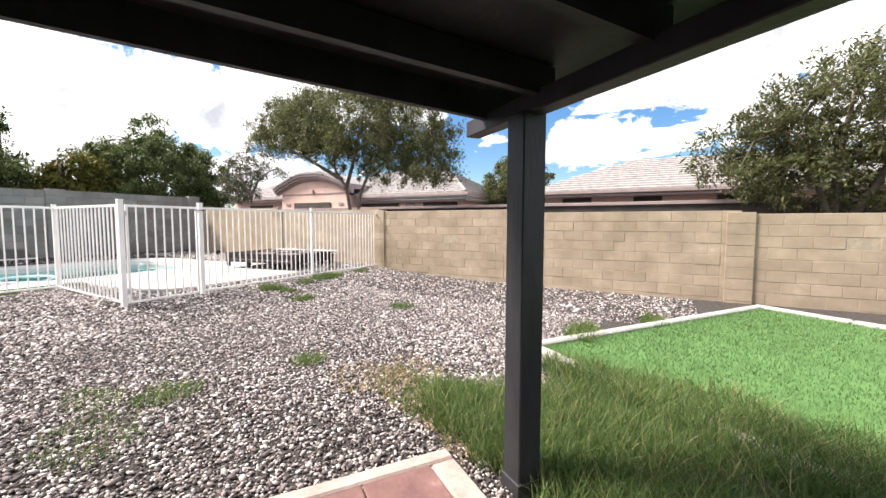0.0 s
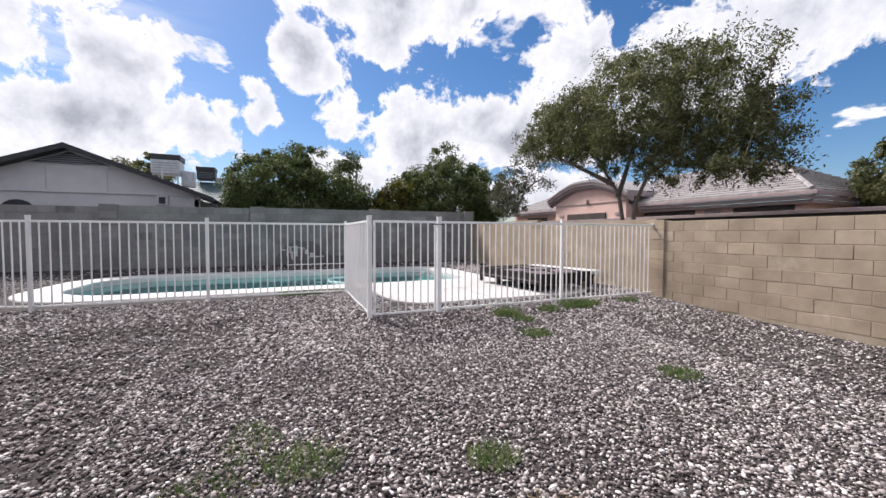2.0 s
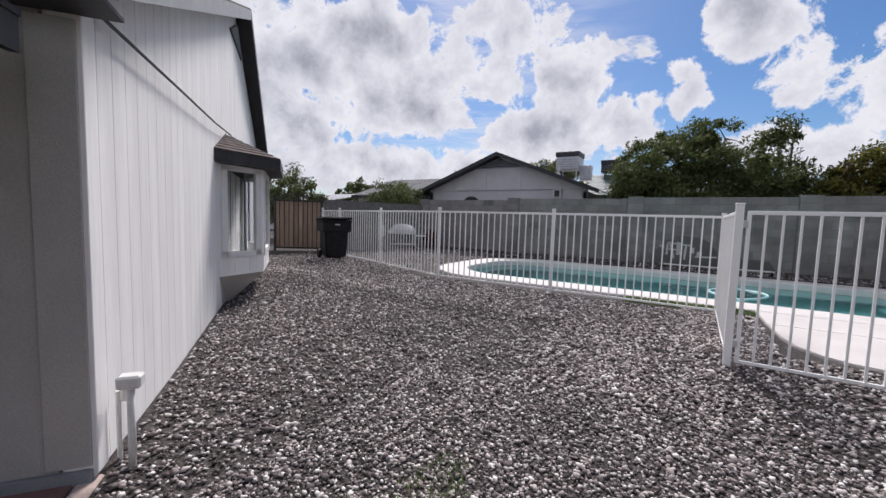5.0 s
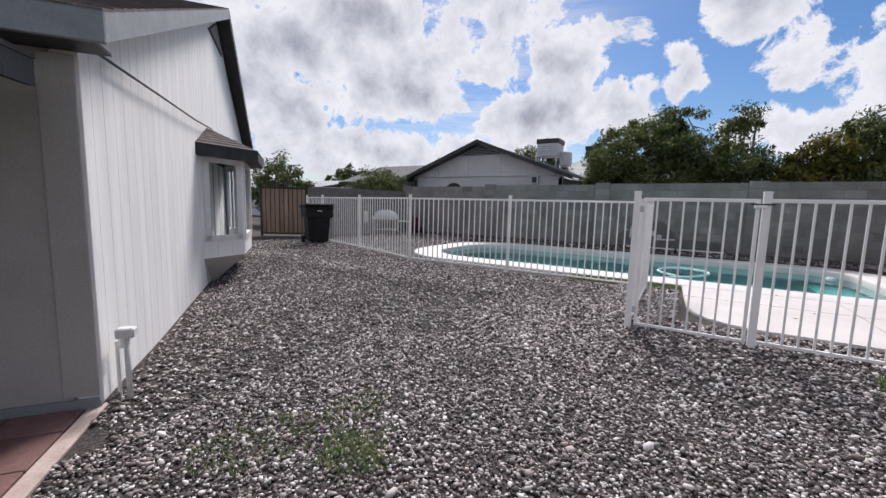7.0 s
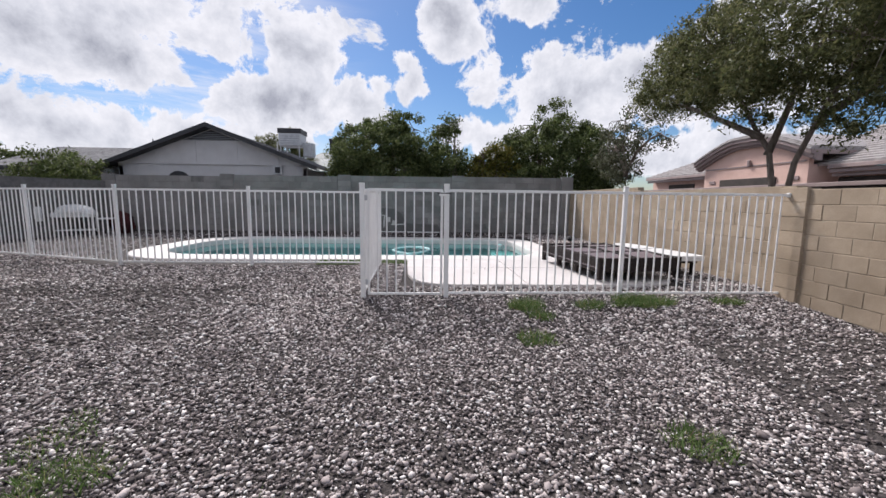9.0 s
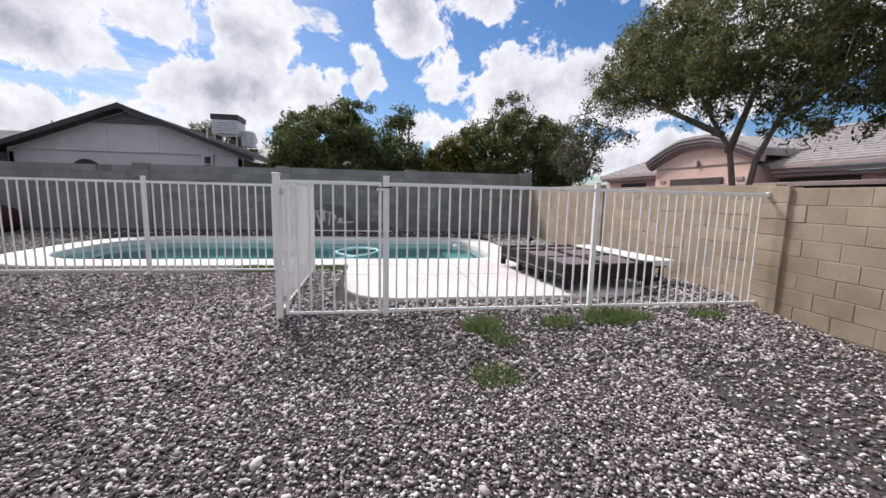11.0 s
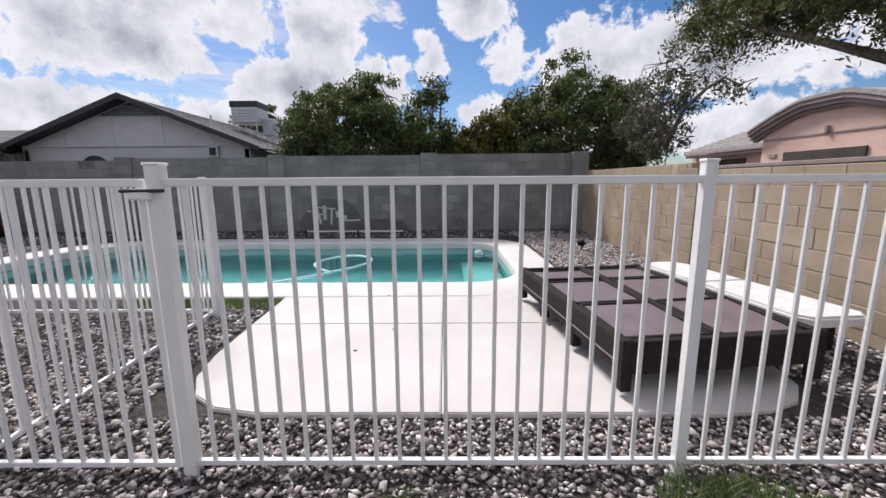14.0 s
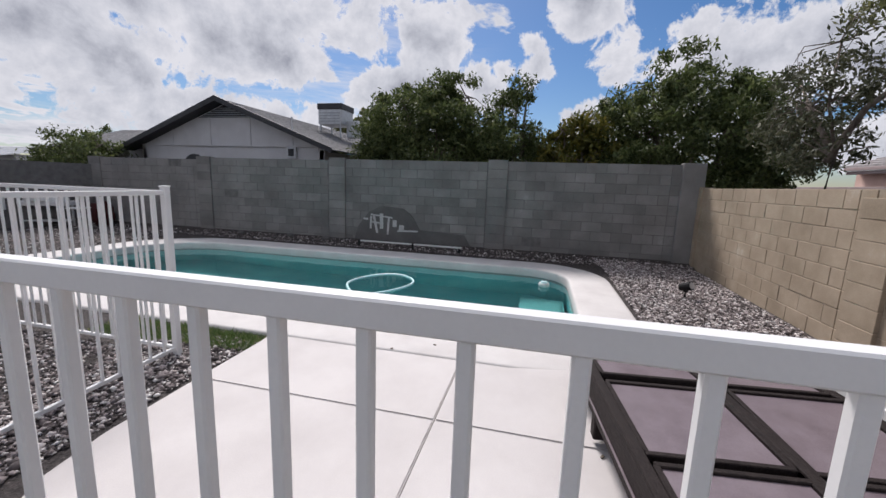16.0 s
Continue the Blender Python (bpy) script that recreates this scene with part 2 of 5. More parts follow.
BROWN_BLOCK = M("brown_block", (0.15, 0.125, 0.105), (0.22, 0.185, 0.16), 4, 0.92, 0.6, 60, rnd=0.08)
WHITE_COVER = M("white_vinyl_cover", (0.60, 0.60, 0.60), (0.72, 0.715, 0.71), 5, 0.5, 0.25, 25)
PVC = M("white_pvc", (0.60, 0.595, 0.58), (0.70, 0.695, 0.68), 9, 0.45, 0.08, 90)
GALV = M("galvanised_steel", (0.42, 0.43, 0.45), (0.56, 0.57, 0.59), 6, 0.45, 0.1, 60, metal=0.3)
PLASTER = M("pool_plaster", (0.085, 0.34, 0.36), (0.13, 0.42, 0.43), 1.4, 0.8, 0.1, 40)
BENCH = M("pool_step_plaster", (0.12, 0.38, 0.39), (0.17, 0.45, 0.45), 1.4, 0.8, 0.1, 40)
BAND = M("waterline_tile", (0.06, 0.07, 0.075), (0.13, 0.14, 0.145), 12, 0.35, 0.1, 40)
HOSE = M("pale_blue_hose", (0.55, 0.78, 0.80), (0.66, 0.86, 0.87), 9, 0.4, 0.05, 90)
PATCH = M("dark_wall_repair", (0.11, 0.105, 0.103), (0.15, 0.144, 0.14), 2, 0.92, 0.5, 60)
LIME = M("white_lime_stain", (0.42, 0.41, 0.40), (0.58, 0.57, 0.56), 8, 0.95, 0.4, 60)
FRAME_WHITE = M("white_window_trim", (0.66, 0.655, 0.65), (0.74, 0.735, 0.73), 6, 0.5, 0.1, 60)
# near-black colour that stands in for the darkness of an unlit room
ROOM_DARK = M("dim_room_shade", (0.03, 0.029, 0.028), (0.05, 0.048, 0.046), 2, 0.9, 0.1, 30)
TEAL_ROOF = M("teal_metal_roof", (0.05, 0.085, 0.095), (0.08, 0.125, 0.135), 3, 0.6, 0.2, 30)
TURF = island_ramp("green_turf", [(0.0, (0.070, 0.140, 0.045)), (0.5, (0.105, 0.195, 0.068)), (1.0, (0.16, 0.265, 0.105))], 0.6)
TURF_BED = M("turf_mat", (0.075, 0.165, 0.045), (0.115, 0.23, 0.07), 3, 0.9, 0.6, 90)
GRASS = island_ramp("wild_grass", [(0.0, (0.065, 0.118, 0.030)), (0.55, (0.115, 0.185, 0.052)), (0.85, (0.18, 0.24, 0.085)), (1.0, (0.38, 0.32, 0.17))], 0.6, translucent=0.3)
RED_TARP = M("dark_red_tarpaulin", (0.03, 0.010, 0.011), (0.07, 0.018, 0.019), 6, 0.7, 0.4, 25, spec=0.2)
STRAW = island_ramp("dry_straw", [(0.0, (0.20, 0.14, 0.07)), (0.6, (0.36, 0.27, 0.15)), (1.0, (0.50, 0.40, 0.25))], 0.8)
LEAF_GREEN = island_ramp("green_leaf", [(0.0, (0.044, 0.062, 0.020)), (0.6, (0.095, 0.125, 0.042)), (1.0, (0.185, 0.21, 0.08))], 0.55, translucent=0.36)
LEAF_OLIVE = island_ramp("olive_leaf", [(0.0, (0.065, 0.074, 0.030)), (0.6, (0.125, 0.138, 0.058)), (1.0, (0.22, 0.215, 0.10))], 0.5, translucent=0.5)
LEAF_YELLOW = island_ramp("yellow_green_leaf", [(0.0, (0.055, 0.062, 0.012)), (0.6, (0.115, 0.115, 0.02)), (1.0, (0.20, 0.165, 0.03))], 0.55, translucent=0.3)
LEAF_DRY = island_ramp("sparse_grey_leaf", [(0.0, (0.060, 0.068, 0.040)), (0.6, (0.105, 0.112, 0.065)), (1.0, (0.175, 0.175, 0.11))], 0.6, translucent=0.25)


def glass_mat(name, tint, rough=0.02):
    m = bpy.data.materials.new(name)
    m.use_nodes = True
    b = m.node_tree.nodes["Principled BSDF"]
    b.inputs["Base Color"].default_value = (*tint, 1)
    b.inputs["Roughness"].default_value, b.inputs["Transmission Weight"].default_value, b.inputs["IOR"].default_value = rough, 1.0, 1.33
    return m


GLASS = glass_mat("window_glass", (0.85, 0.88, 0.9))
WATER = glass_mat("pool_water", (0.72, 0.93, 0.90), 0.03)
nt = WATER.node_tree
wb = nt.nodes.new("ShaderNodeBump")
wnz = nt.nodes.new("ShaderNodeTexNoise")
wnz.inputs["Scale"].default_value, wnz.inputs["Detail"].default_value = 5.0, 2
wg = nt.nodes.new("ShaderNodeNewGeometry")
nt.links.new(wg.outputs["Position"], wnz.inputs["Vector"])
nt.links.new(wnz.outputs["Fac"], wb.inputs["Height"])
wb.inputs["Strength"].default_value, wb.inputs["Distance"].default_value = 0.12, 0.03
nt.links.new(wb.outputs[0], nt.nodes["Principled BSDF"].inputs["Normal"])

# ---- building helpers ----
rng = np.random.default_rng(7)


def mesh_of(name, bm, material):
    me = bpy.data.meshes.new(name)
    bm.normal_update()
    bm.to_mesh(me)
    bm.free()
    me.materials.append(material)
    return me


def thing(name, label, category, group="", kind="", at=None):
    ob = new(name)
    if at is not None:
        ob.matrix_basis = at
    return tagged(ob, label, category, group, kind)


def part(name, bm, material, parent=None, label="", smooth=False):
    if isinstance(bm, list):
        return [part(name, b, material, parent, label, smooth) for b in bm][-1]
    me = mesh_of(name, bm, material)
    if smooth:
        me.polygons.foreach_set("use_smooth", [True] * len(me.polygons))
    ob = new(name, me)
    ob.parent = parent
    return tagged(ob, label)


def place(name, me, parent, m, label=""):
    ob = new(name, me)
    ob.parent = parent
    ob.matrix_basis = m
    return tagged(ob, label)


def box(c, s, bevel=0.0, rot=None, bm=None):
    own = bmesh.new() if bm is None else bm
    r = bmesh.ops.create_cube(own, size=1)
    m = Matrix.Translation(c) @ (rot or Matrix()) @ Matrix.Diagonal((*s, 1))
    bmesh.ops.transform(own, matrix=m, verts=r["verts"])
    if bevel:
        es = list({e for v in r["verts"] for e in v.link_edges})
        bmesh.ops.bevel(own, geom=es, offset=bevel, segments=1, affect="EDGES")
    return own


def prism(outline, z0, z1, bm=None, bevel=0.0):
    """Upright extrusion of a plan outline."""
    own = bmesh.new() if bm is None else bm
    lo = [own.verts.new((x, y, z0)) for x, y in outline]
    hi = [own.verts.new((x, y, z1)) for x, y in outline]
    n = len(outline)
    own.faces.new(lo[::-1])
    top = own.faces.new(hi)
    for i in range(n):
        own.faces.new((lo[i], lo[(i + 1) % n], hi[(i + 1) % n], hi[i]))
    bmesh.ops.recalc_face_normals(own, faces=own.faces)
    if bevel:
        bmesh.ops.bevel(own, geom=list(top.edges), offset=bevel, segments=2, affect="EDGES")
    return own


def solid(points, normal, depth):
    """A flat polygon in space given a thickness along minus normal."""
    bm = bmesh.new()
    a = [bm.verts.new(p) for p in points]
    b = [bm.verts.new(Vector(p) - Vector(normal) * depth) for p in points]
    n = len(points)
    bm.faces.new(a)
    bm.faces.new(b[::-1])
    for i in range(n):
        bm.faces.new((a[i], b[i], b[(i + 1) % n], a[(i + 1) % n]))
    bmesh.ops.recalc_face_normals(bm, faces=bm.faces)
    return bm


def tube(path, sides=8, bm=None):
    """A tapered tube along (point, radius) pairs."""
    own = bmesh.new() if bm is None else bm
    rings = []
    for i, (p, r) in enumerate(path):
        p = Vector(p)
        d = Vector(path[min(i + 1, len(path) - 1)][0]) - Vector(path[max(i - 1, 0)][0])
        q = d.to_track_quat("Z", "Y")
        rings.append([own.verts.new(p + q @ Vector((r * math.cos(k * 2 * math.pi / sides), r * math.sin(k * 2 * math.pi / sides), 0))) for k in range(sides)])
    for a, b in zip(rings, rings[1:]):
        for k in range(sides):
            own.faces.new((a[k], a[(k + 1) % sides], b[(k + 1) % sides], b[k]))
    own.faces.new(rings[0][::-1])
    own.faces.new(rings[-1])
    return own


def raw_mesh(name, verts, faces, material, smooth=False):
    """verts (n,3) and faces (m,k) arrays into a mesh."""
    me = bpy.data.meshes.new(name)
    k = faces.shape[1]
    me.vertices.add(len(verts))
    me.vertices.foreach_set("co", verts.astype(np.float32).ravel())
    me.loops.add(faces.size)
    me.loops.foreach_set("vertex_index", faces.astype(np.int32).ravel())
    me.polygons.add(len(faces))
    me.polygons.foreach_set("loop_start", np.arange(0, faces.size, k, dtype=np.int32))
    if smooth:
        me.polygons.foreach_set("use_smooth", np.ones(len(faces), dtype=bool))
    me.update(calc_edges=True)
    me.materials.append(material)
    return me


GX = [-40, -16, -14.6, -14.2, -9.0, -8.5, -6.72, -6.35, -5, -3.5, -2, 0, 40]
GZ = [0.2, 0.2, 0.2, 0.105, 0.05, 0.045, 0.052, -0.025, -0.125, -0.195, -0.235, -0.25, -0.25]


def gz(x, y=0):
    return float(np.interp(x, GX, GZ))


# house axes: A leads away from the back wall, V along it
HO, HA, HV = Vector((-2.58, -0.46, 0)), Vector((0.595, 0.804, 0)).normalized(), Vector((0.804, -0.595, 0)).normalized()


def hp(a, v, z):
    p = HO + HA * a + HV * v
    return Vector((p.x, p.y, z))


HROT = Matrix(((HV.x, -HA.x, 0, 0), (HV.y, -HA.y, 0, 0), (0, 0, 1, 0), (0, 0, 0, 1)))  # local x along V, y towards the house


def hbox(a0, a1, v0, v1, z0, z1, bevel=0.0, bm=None):
    c = hp((a0 + a1) / 2, (v0 + v1) / 2, (z0 + z1) / 2)
    return box(c, (abs(v1 - v0), abs(a1 - a0), abs(z1 - z0)), bevel, HROT, bm)


# ---- ground, pool, deck ----
PX0, PX1, PY0, PY1 = -13.25, -9.75, -2.6, 6.1


def rounded(x0, x1, y0, y1, rs, n=9):
    """Plan loop; rs: corner radii at (x1,y0), (x1,y1), (x0,y1), (x0,y0)."""
    out = []
    for (cx, cy, sx, sy, a0), r in zip(((x1, y0, -1, 1, -90), (x1, y1, -1, -1, 0), (x0, y1, 1, -1, 90), (x0, y0, 1, 1, 180)), rs):
        for i in range(n):
            a = radians(a0 + 90 * i / (n - 1))
            out.append((cx + sx * r + r * math.cos(a), cy + sy * r + r * math.sin(a)))
    return out


RS = (1.25, 0.75, 0.75, 1.25)
inner = rounded(PX0, PX1, PY0, PY1, RS)
outer = rounded(PX0 - 0.68, PX1 + 0.68, PY0 - 0.66, PY1 + 0.66, [r + 0.5 for r in RS])
middle = rounded(PX0 - 0.3, PX1 + 0.3, PY0 - 0.3, PY1 + 0.3, [r + 0.2 for r in RS])

bm = bmesh.new()
xs = sorted({-300, -120, -60, -30, -20, -16, -14.6, -14.2, -9.0, -8.8, -8.5, -7.4, -6.72, -6.35, -5.7, -5, -4.2, -3.5, -2.7, -2, -1, 0, 2, 4, 8, 15, 30, 60, 120, 300})
ys = sorted({-300, -120, -60, -30, -16, -10, -7, -3.6, 0, 2, 4, 7.05, 8, 10, 14, 20, 30, 60, 120, 300})
vs = {(x, y): bm.verts.new((x, y, gz(x))) for x in xs for y in ys}
for i in range(len(xs) - 1):
    for j in range(len(ys) - 1):
        if -14.3 < xs[i] and xs[i + 1] < -8.9 and -3.7 < ys[j] and ys[j + 1] < 7.1:
            continue
        bm.faces.new([vs[q] for q in ((xs[i], ys[j]), (xs[i + 1], ys[j]), (xs[i + 1], ys[j + 1]), (xs[i], ys[j + 1]))])
rim = [vs[(-14.2, y)] for y in (-3.6, 0, 2, 4, 7.05)] + [vs[(-9.0, y)] for y in (7.05, 4, 2, 0, -3.6)]
loop = [bm.verts.new((x, y, 0.05)) for x, y in middle]
es = []
for ring in (rim, loop):
    for i in range(len(ring)):
        es.append(bm.edges.get((ring[i], ring[(i + 1) % len(ring)])) or bm.edges.new((ring[i], ring[(i + 1) % len(ring)])))
bmesh.ops.triangle_fill(bm, edges=es, use_beauty=True)
bmesh.ops.recalc_face_normals(bm, faces=bm.faces)
# near-black bed: shadow between loose stones is painted in
ground = part("ground", bm, GRAVEL_GAP_SHADE)
tagged(ground, "grey and pinkish gravel covering the whole yard, bed darkened for gap shade", "ground", kind="structure")

DZ = 0.085
# coping ring with a rounded lip
bm = bmesh.new()
prof = [(0.0, -0.16), (-0.0, -0.03), (0.02, -0.005), (0.06, 0.0), (0.94, 0.0), (0.985, -0.006), (1.0, -0.03), (1.0, -0.12)]
rings = []
for f, dz in prof:
    rings.append([bm.verts.new((a[0] + (b[0] - a[0]) * f, a[1] + (b[1] - a[1]) * f, DZ + dz)) for a, b in zip(inner, outer)])
for a, b in zip(rings, rings[1:]):
    for i in range(len(a)):
        k = (i + 1) % len(a)
        bm.faces.new((a[i], b[i], b[k], a[k]))
bmesh.ops.recalc_face_normals(bm, faces=bm.faces)
tagged(part("pool_coping", bm, COPING, smooth=True), "pale concrete coping round the swimming pool", "pool coping", kind="structure")

pool = thing("swimming_pool", "in-ground pool with teal water and rounded corners", "swimming pool", kind="structure")
bm = bmesh.new()
lo = [bm.verts.new((x, y, -1.35)) for x, y in inner]
mi = [bm.verts.new((x, y, -0.22)) for x, y in inner]
for i in range(len(lo)):
    k = (i + 1) % len(lo)
    bm.faces.new((mi[i], mi[k], lo[k], lo[i]))
bm.faces.new(lo)
bmesh.ops.recalc_face_normals(bm, faces=bm.faces)
part("basin", bm, PLASTER, pool)
bm = bmesh.new()
lo = [bm.verts.new((x, y, -0.22)) for x, y in inner]
mi = [bm.verts.new((x, y, DZ - 0.15)) for x, y in inner]
for i in range(len(lo)):
    k = (i + 1) % len(lo)
    bm.faces.new((mi[i], mi[k], lo[k], lo[i]))
part("waterline_tile_band", bm, BAND, pool, "dark waterline tile band")
part("bench_step", prism([(-12.6, 5.35), (-10.3, 5.35), (-10.3, 6.05), (-12.6, 6.05)], -1.3, -0.85, bevel=0.05), BENCH, pool, "pale shallow step at the end of the pool")
bm = bmesh.new()
bm.faces.new([bm.verts.new((x, y, -0.055)) for x, y in inner])
w = part("water", bm, WATER, pool, "still teal water")
w.visible_shadow = False

# deck slabs, parted by joints
deck = thing("pool_deck", "pale pinkish concrete deck between pool and fence", "pool deck", kind="structure")
DECK_OUT = [(-9.06, 3.12), (-8.88, 3.14), (-8.3, 3.16), (-7.5, 3.2), (-7.15, 3.27), (-6.9, 3.42), (-6.76, 3.62), (-6.7, 3.9), (-6.69, 6.6), (-6.72, 6.95), (-6.82, 7.2), (-7.0, 7.36), (-7.3, 7.43), (-9.2, 7.4), (-9.8, 7.15), (-10.5, 6.775), (-9.85, 6.6), (-9.4, 6.25), (-9.15, 5.8), (-9.06, 5.4)]
JX, JY, JG = -8.17, 5.0, 0.003
for sx in (-1, 1):
    for sy in (-1, 1):
        bm = prism(DECK_OUT, -0.06, DZ - 0.002)
        for co, no in (((JX + sx * JG, 0, 0), (sx, 0, 0)), ((0, JY + sy * JG, 0), (0, sy, 0))):
            r = bmesh.ops.bisect_plane(bm, geom=bm.verts[:] + bm.edges[:] + bm.faces[:], plane_co=co, plane_no=no, clear_inner=True)
            bmesh.ops.holes_fill(bm, edges=[e for e in r["geom_cut"] if isinstance(e, bmesh.types.BMEdge)])
        bmesh.ops.recalc_face_normals(bm, faces=bm.faces)
        top = [e for e in bm.edges if all(v.co.z > DZ - 0.01 for v in e.verts) and e.calc_face_angle(0) > 0.5]
        bmesh.ops.bevel(bm, geom=top, offset=0.008, segments=2, affect="EDGES")
        part("slab", bm, DECK, deck)

# ---- fence ----
fence = thing("pool_fence", "white powder-coated metal picket fence round the pool", "fence")
PICK_M = mesh_of("picket", box((0, 0, 0.5), (0.019, 0.019, 1), 0.003), WHITE_METAL)
POST_M = mesh_of("post", box((0, 0, 0.5), (0.052, 0.052, 1), 0.004), WHITE_METAL)
CAP_M = mesh_of("cap", box((0, 0, 0), (0.06, 0.06, 0.014), 0.004), WHITE_METAL)
RAIL_M = mesh_of("rail", box((0.5, 0, 0), (1, 0.028, 0.036), 0.003), WHITE_METAL)
TOPR = 1.425


def fence_post(x, y, ztop=1.5, thick=1.0, parent=None):
    z0 = gz(x) - 0.05
    p = place("post", POST_M, parent or fence, Matrix.Translation((x, y, z0)) @ Matrix.Diagonal((thick, thick, ztop - z0, 1)))
    c = place("cap", CAP_M, parent or fence, Matrix.Translation((x, y, ztop)) @ Matrix.Diagonal((thick, thick, 1, 1)))
    return p, c


def fence_panel(p, q, parent, zr=TOPR, lift=0.07, spacing=0.1215, lo=None, hi=None):
    p, q = Vector((*p, 0)), Vector((*q, 0))
    d = q - p
    n = max(2, round(d.length / spacing))
    rot = Matrix.Rotation(math.atan2(d.y, d.x), 4, "Z")
    za, zb = gz(p.x) + lift, gz(q.x) + lift
    place("top_rail", RAIL_M, parent, Matrix.Translation((p.x, p.y, zr)) @ rot @ Matrix.Diagonal((d.length, 1, 1, 1)))
    tilt = Matrix.Rotation(-math.atan2(zb - za, d.length), 4, "Y")
    place("bottom_rail", RAIL_M, parent, Matrix.Translation((p.x, p.y, za)) @ rot @ tilt @ Matrix.Diagonal((d.length, 1, 0.8, 1)))
    for i in range(1, n):
        c = p + d * (i / n)
        zl = za + (zb - za) * i / n
        place("picket", PICK_M, parent, Matrix.Translation((c.x, c.y, zl)) @ rot @ Matrix.Diagonal((1, 1, zr - zl, 1)))


GP, P2, P3, WE = (-6.343, 2.645), (-6.343, 3.757), (-6.343, 6.184), (-6.343, 8.52)
HI, P0, PM, F1, F2, F3 = (-8.487, 2.636), (-8.487, 0.262), (-8.487, -2.078), (-9.31, -4.4), (-10.04, -6.70), (-10.5, -8.0)
for q, t in ((GP, 1.25), (P2, 1.25), (P3, 1.0), (HI, 1.0), (P0, 1.0), (PM, 1.0), (F1, 1.0), (F2, 1.0), (F3, 1.0)):
    fence_post(*q, 1.505 if q != HI else 1.475, t)
for a, b in ((P2, P3), (P3, WE), (GP, HI), (HI, P0), (P0, PM), (PM, F1), (F1, F2), (F2, F3)):
    fence_panel(a, b, fence, spacing=0.1156 if a in (P2, P3) else 0.1215)
part("wall_bracket", box((-6.343, 8.5, TOPR), (0.05, 0.04, 0.06), 0.005), WHITE_METAL, fence)

gate = thing("pool_gate", "white metal picket gate with latch in the fence", "gate")
GA, GB = (GP[0], GP[1] + 0.075), (P2[0], P2[1] - 0.065)
fence_panel(GA, GB, gate, 1.425, 0.06, 0.118)
for q in (GA, GB):
    place("stile", POST_M, gate, Matrix.Translation((*q, 0.02)) @ Matrix.Diagonal((0.6, 0.6, 1.42, 1)))
for z in (0.2, 1.32):
    part("hinge", box((GP[0], GP[1] + 0.045, z), (0.05, 0.05, 0.07), 0.006), GALV, gate, "grey hinge")
lb = part("latch", box((P2[0] + 0.03, P2[1] - 0.05, 1.375), (0.05, 0.10, 0.05), 0.008), WHITE_METAL, gate)
part("latch_bolt", tube([((P2[0] + 0.05, P2[1] - 0.13, 1.39), 0.008), ((P2[0] + 0.05, P2[1] + 0.06, 1.39), 0.008)]), STEEL_BLACK, gate, "dark bolt")
sign = thing("utility_box", "small white plastic utility box on a dark stand", "utility box")
part("body", box((-12.78, -7.55, 0.77), (0.14, 0.36, 0.42), 0.02), PVC, sign)
part("lid", box((-12.704, -7.55, 0.79), (0.012, 0.3, 0.32), 0.004), PVC, sign)
part("stand", box((-12.80, -7.55, 0.32), (0.10, 0.16, 0.56), 0.008), PATCH, sign, "dark stand")

# ---- block walls ----


def chamfered(name, lx, ly, lz, mat):
    return mesh_of(name, box((0, 0, 0), (lx, ly, lz), 0.004), mat)


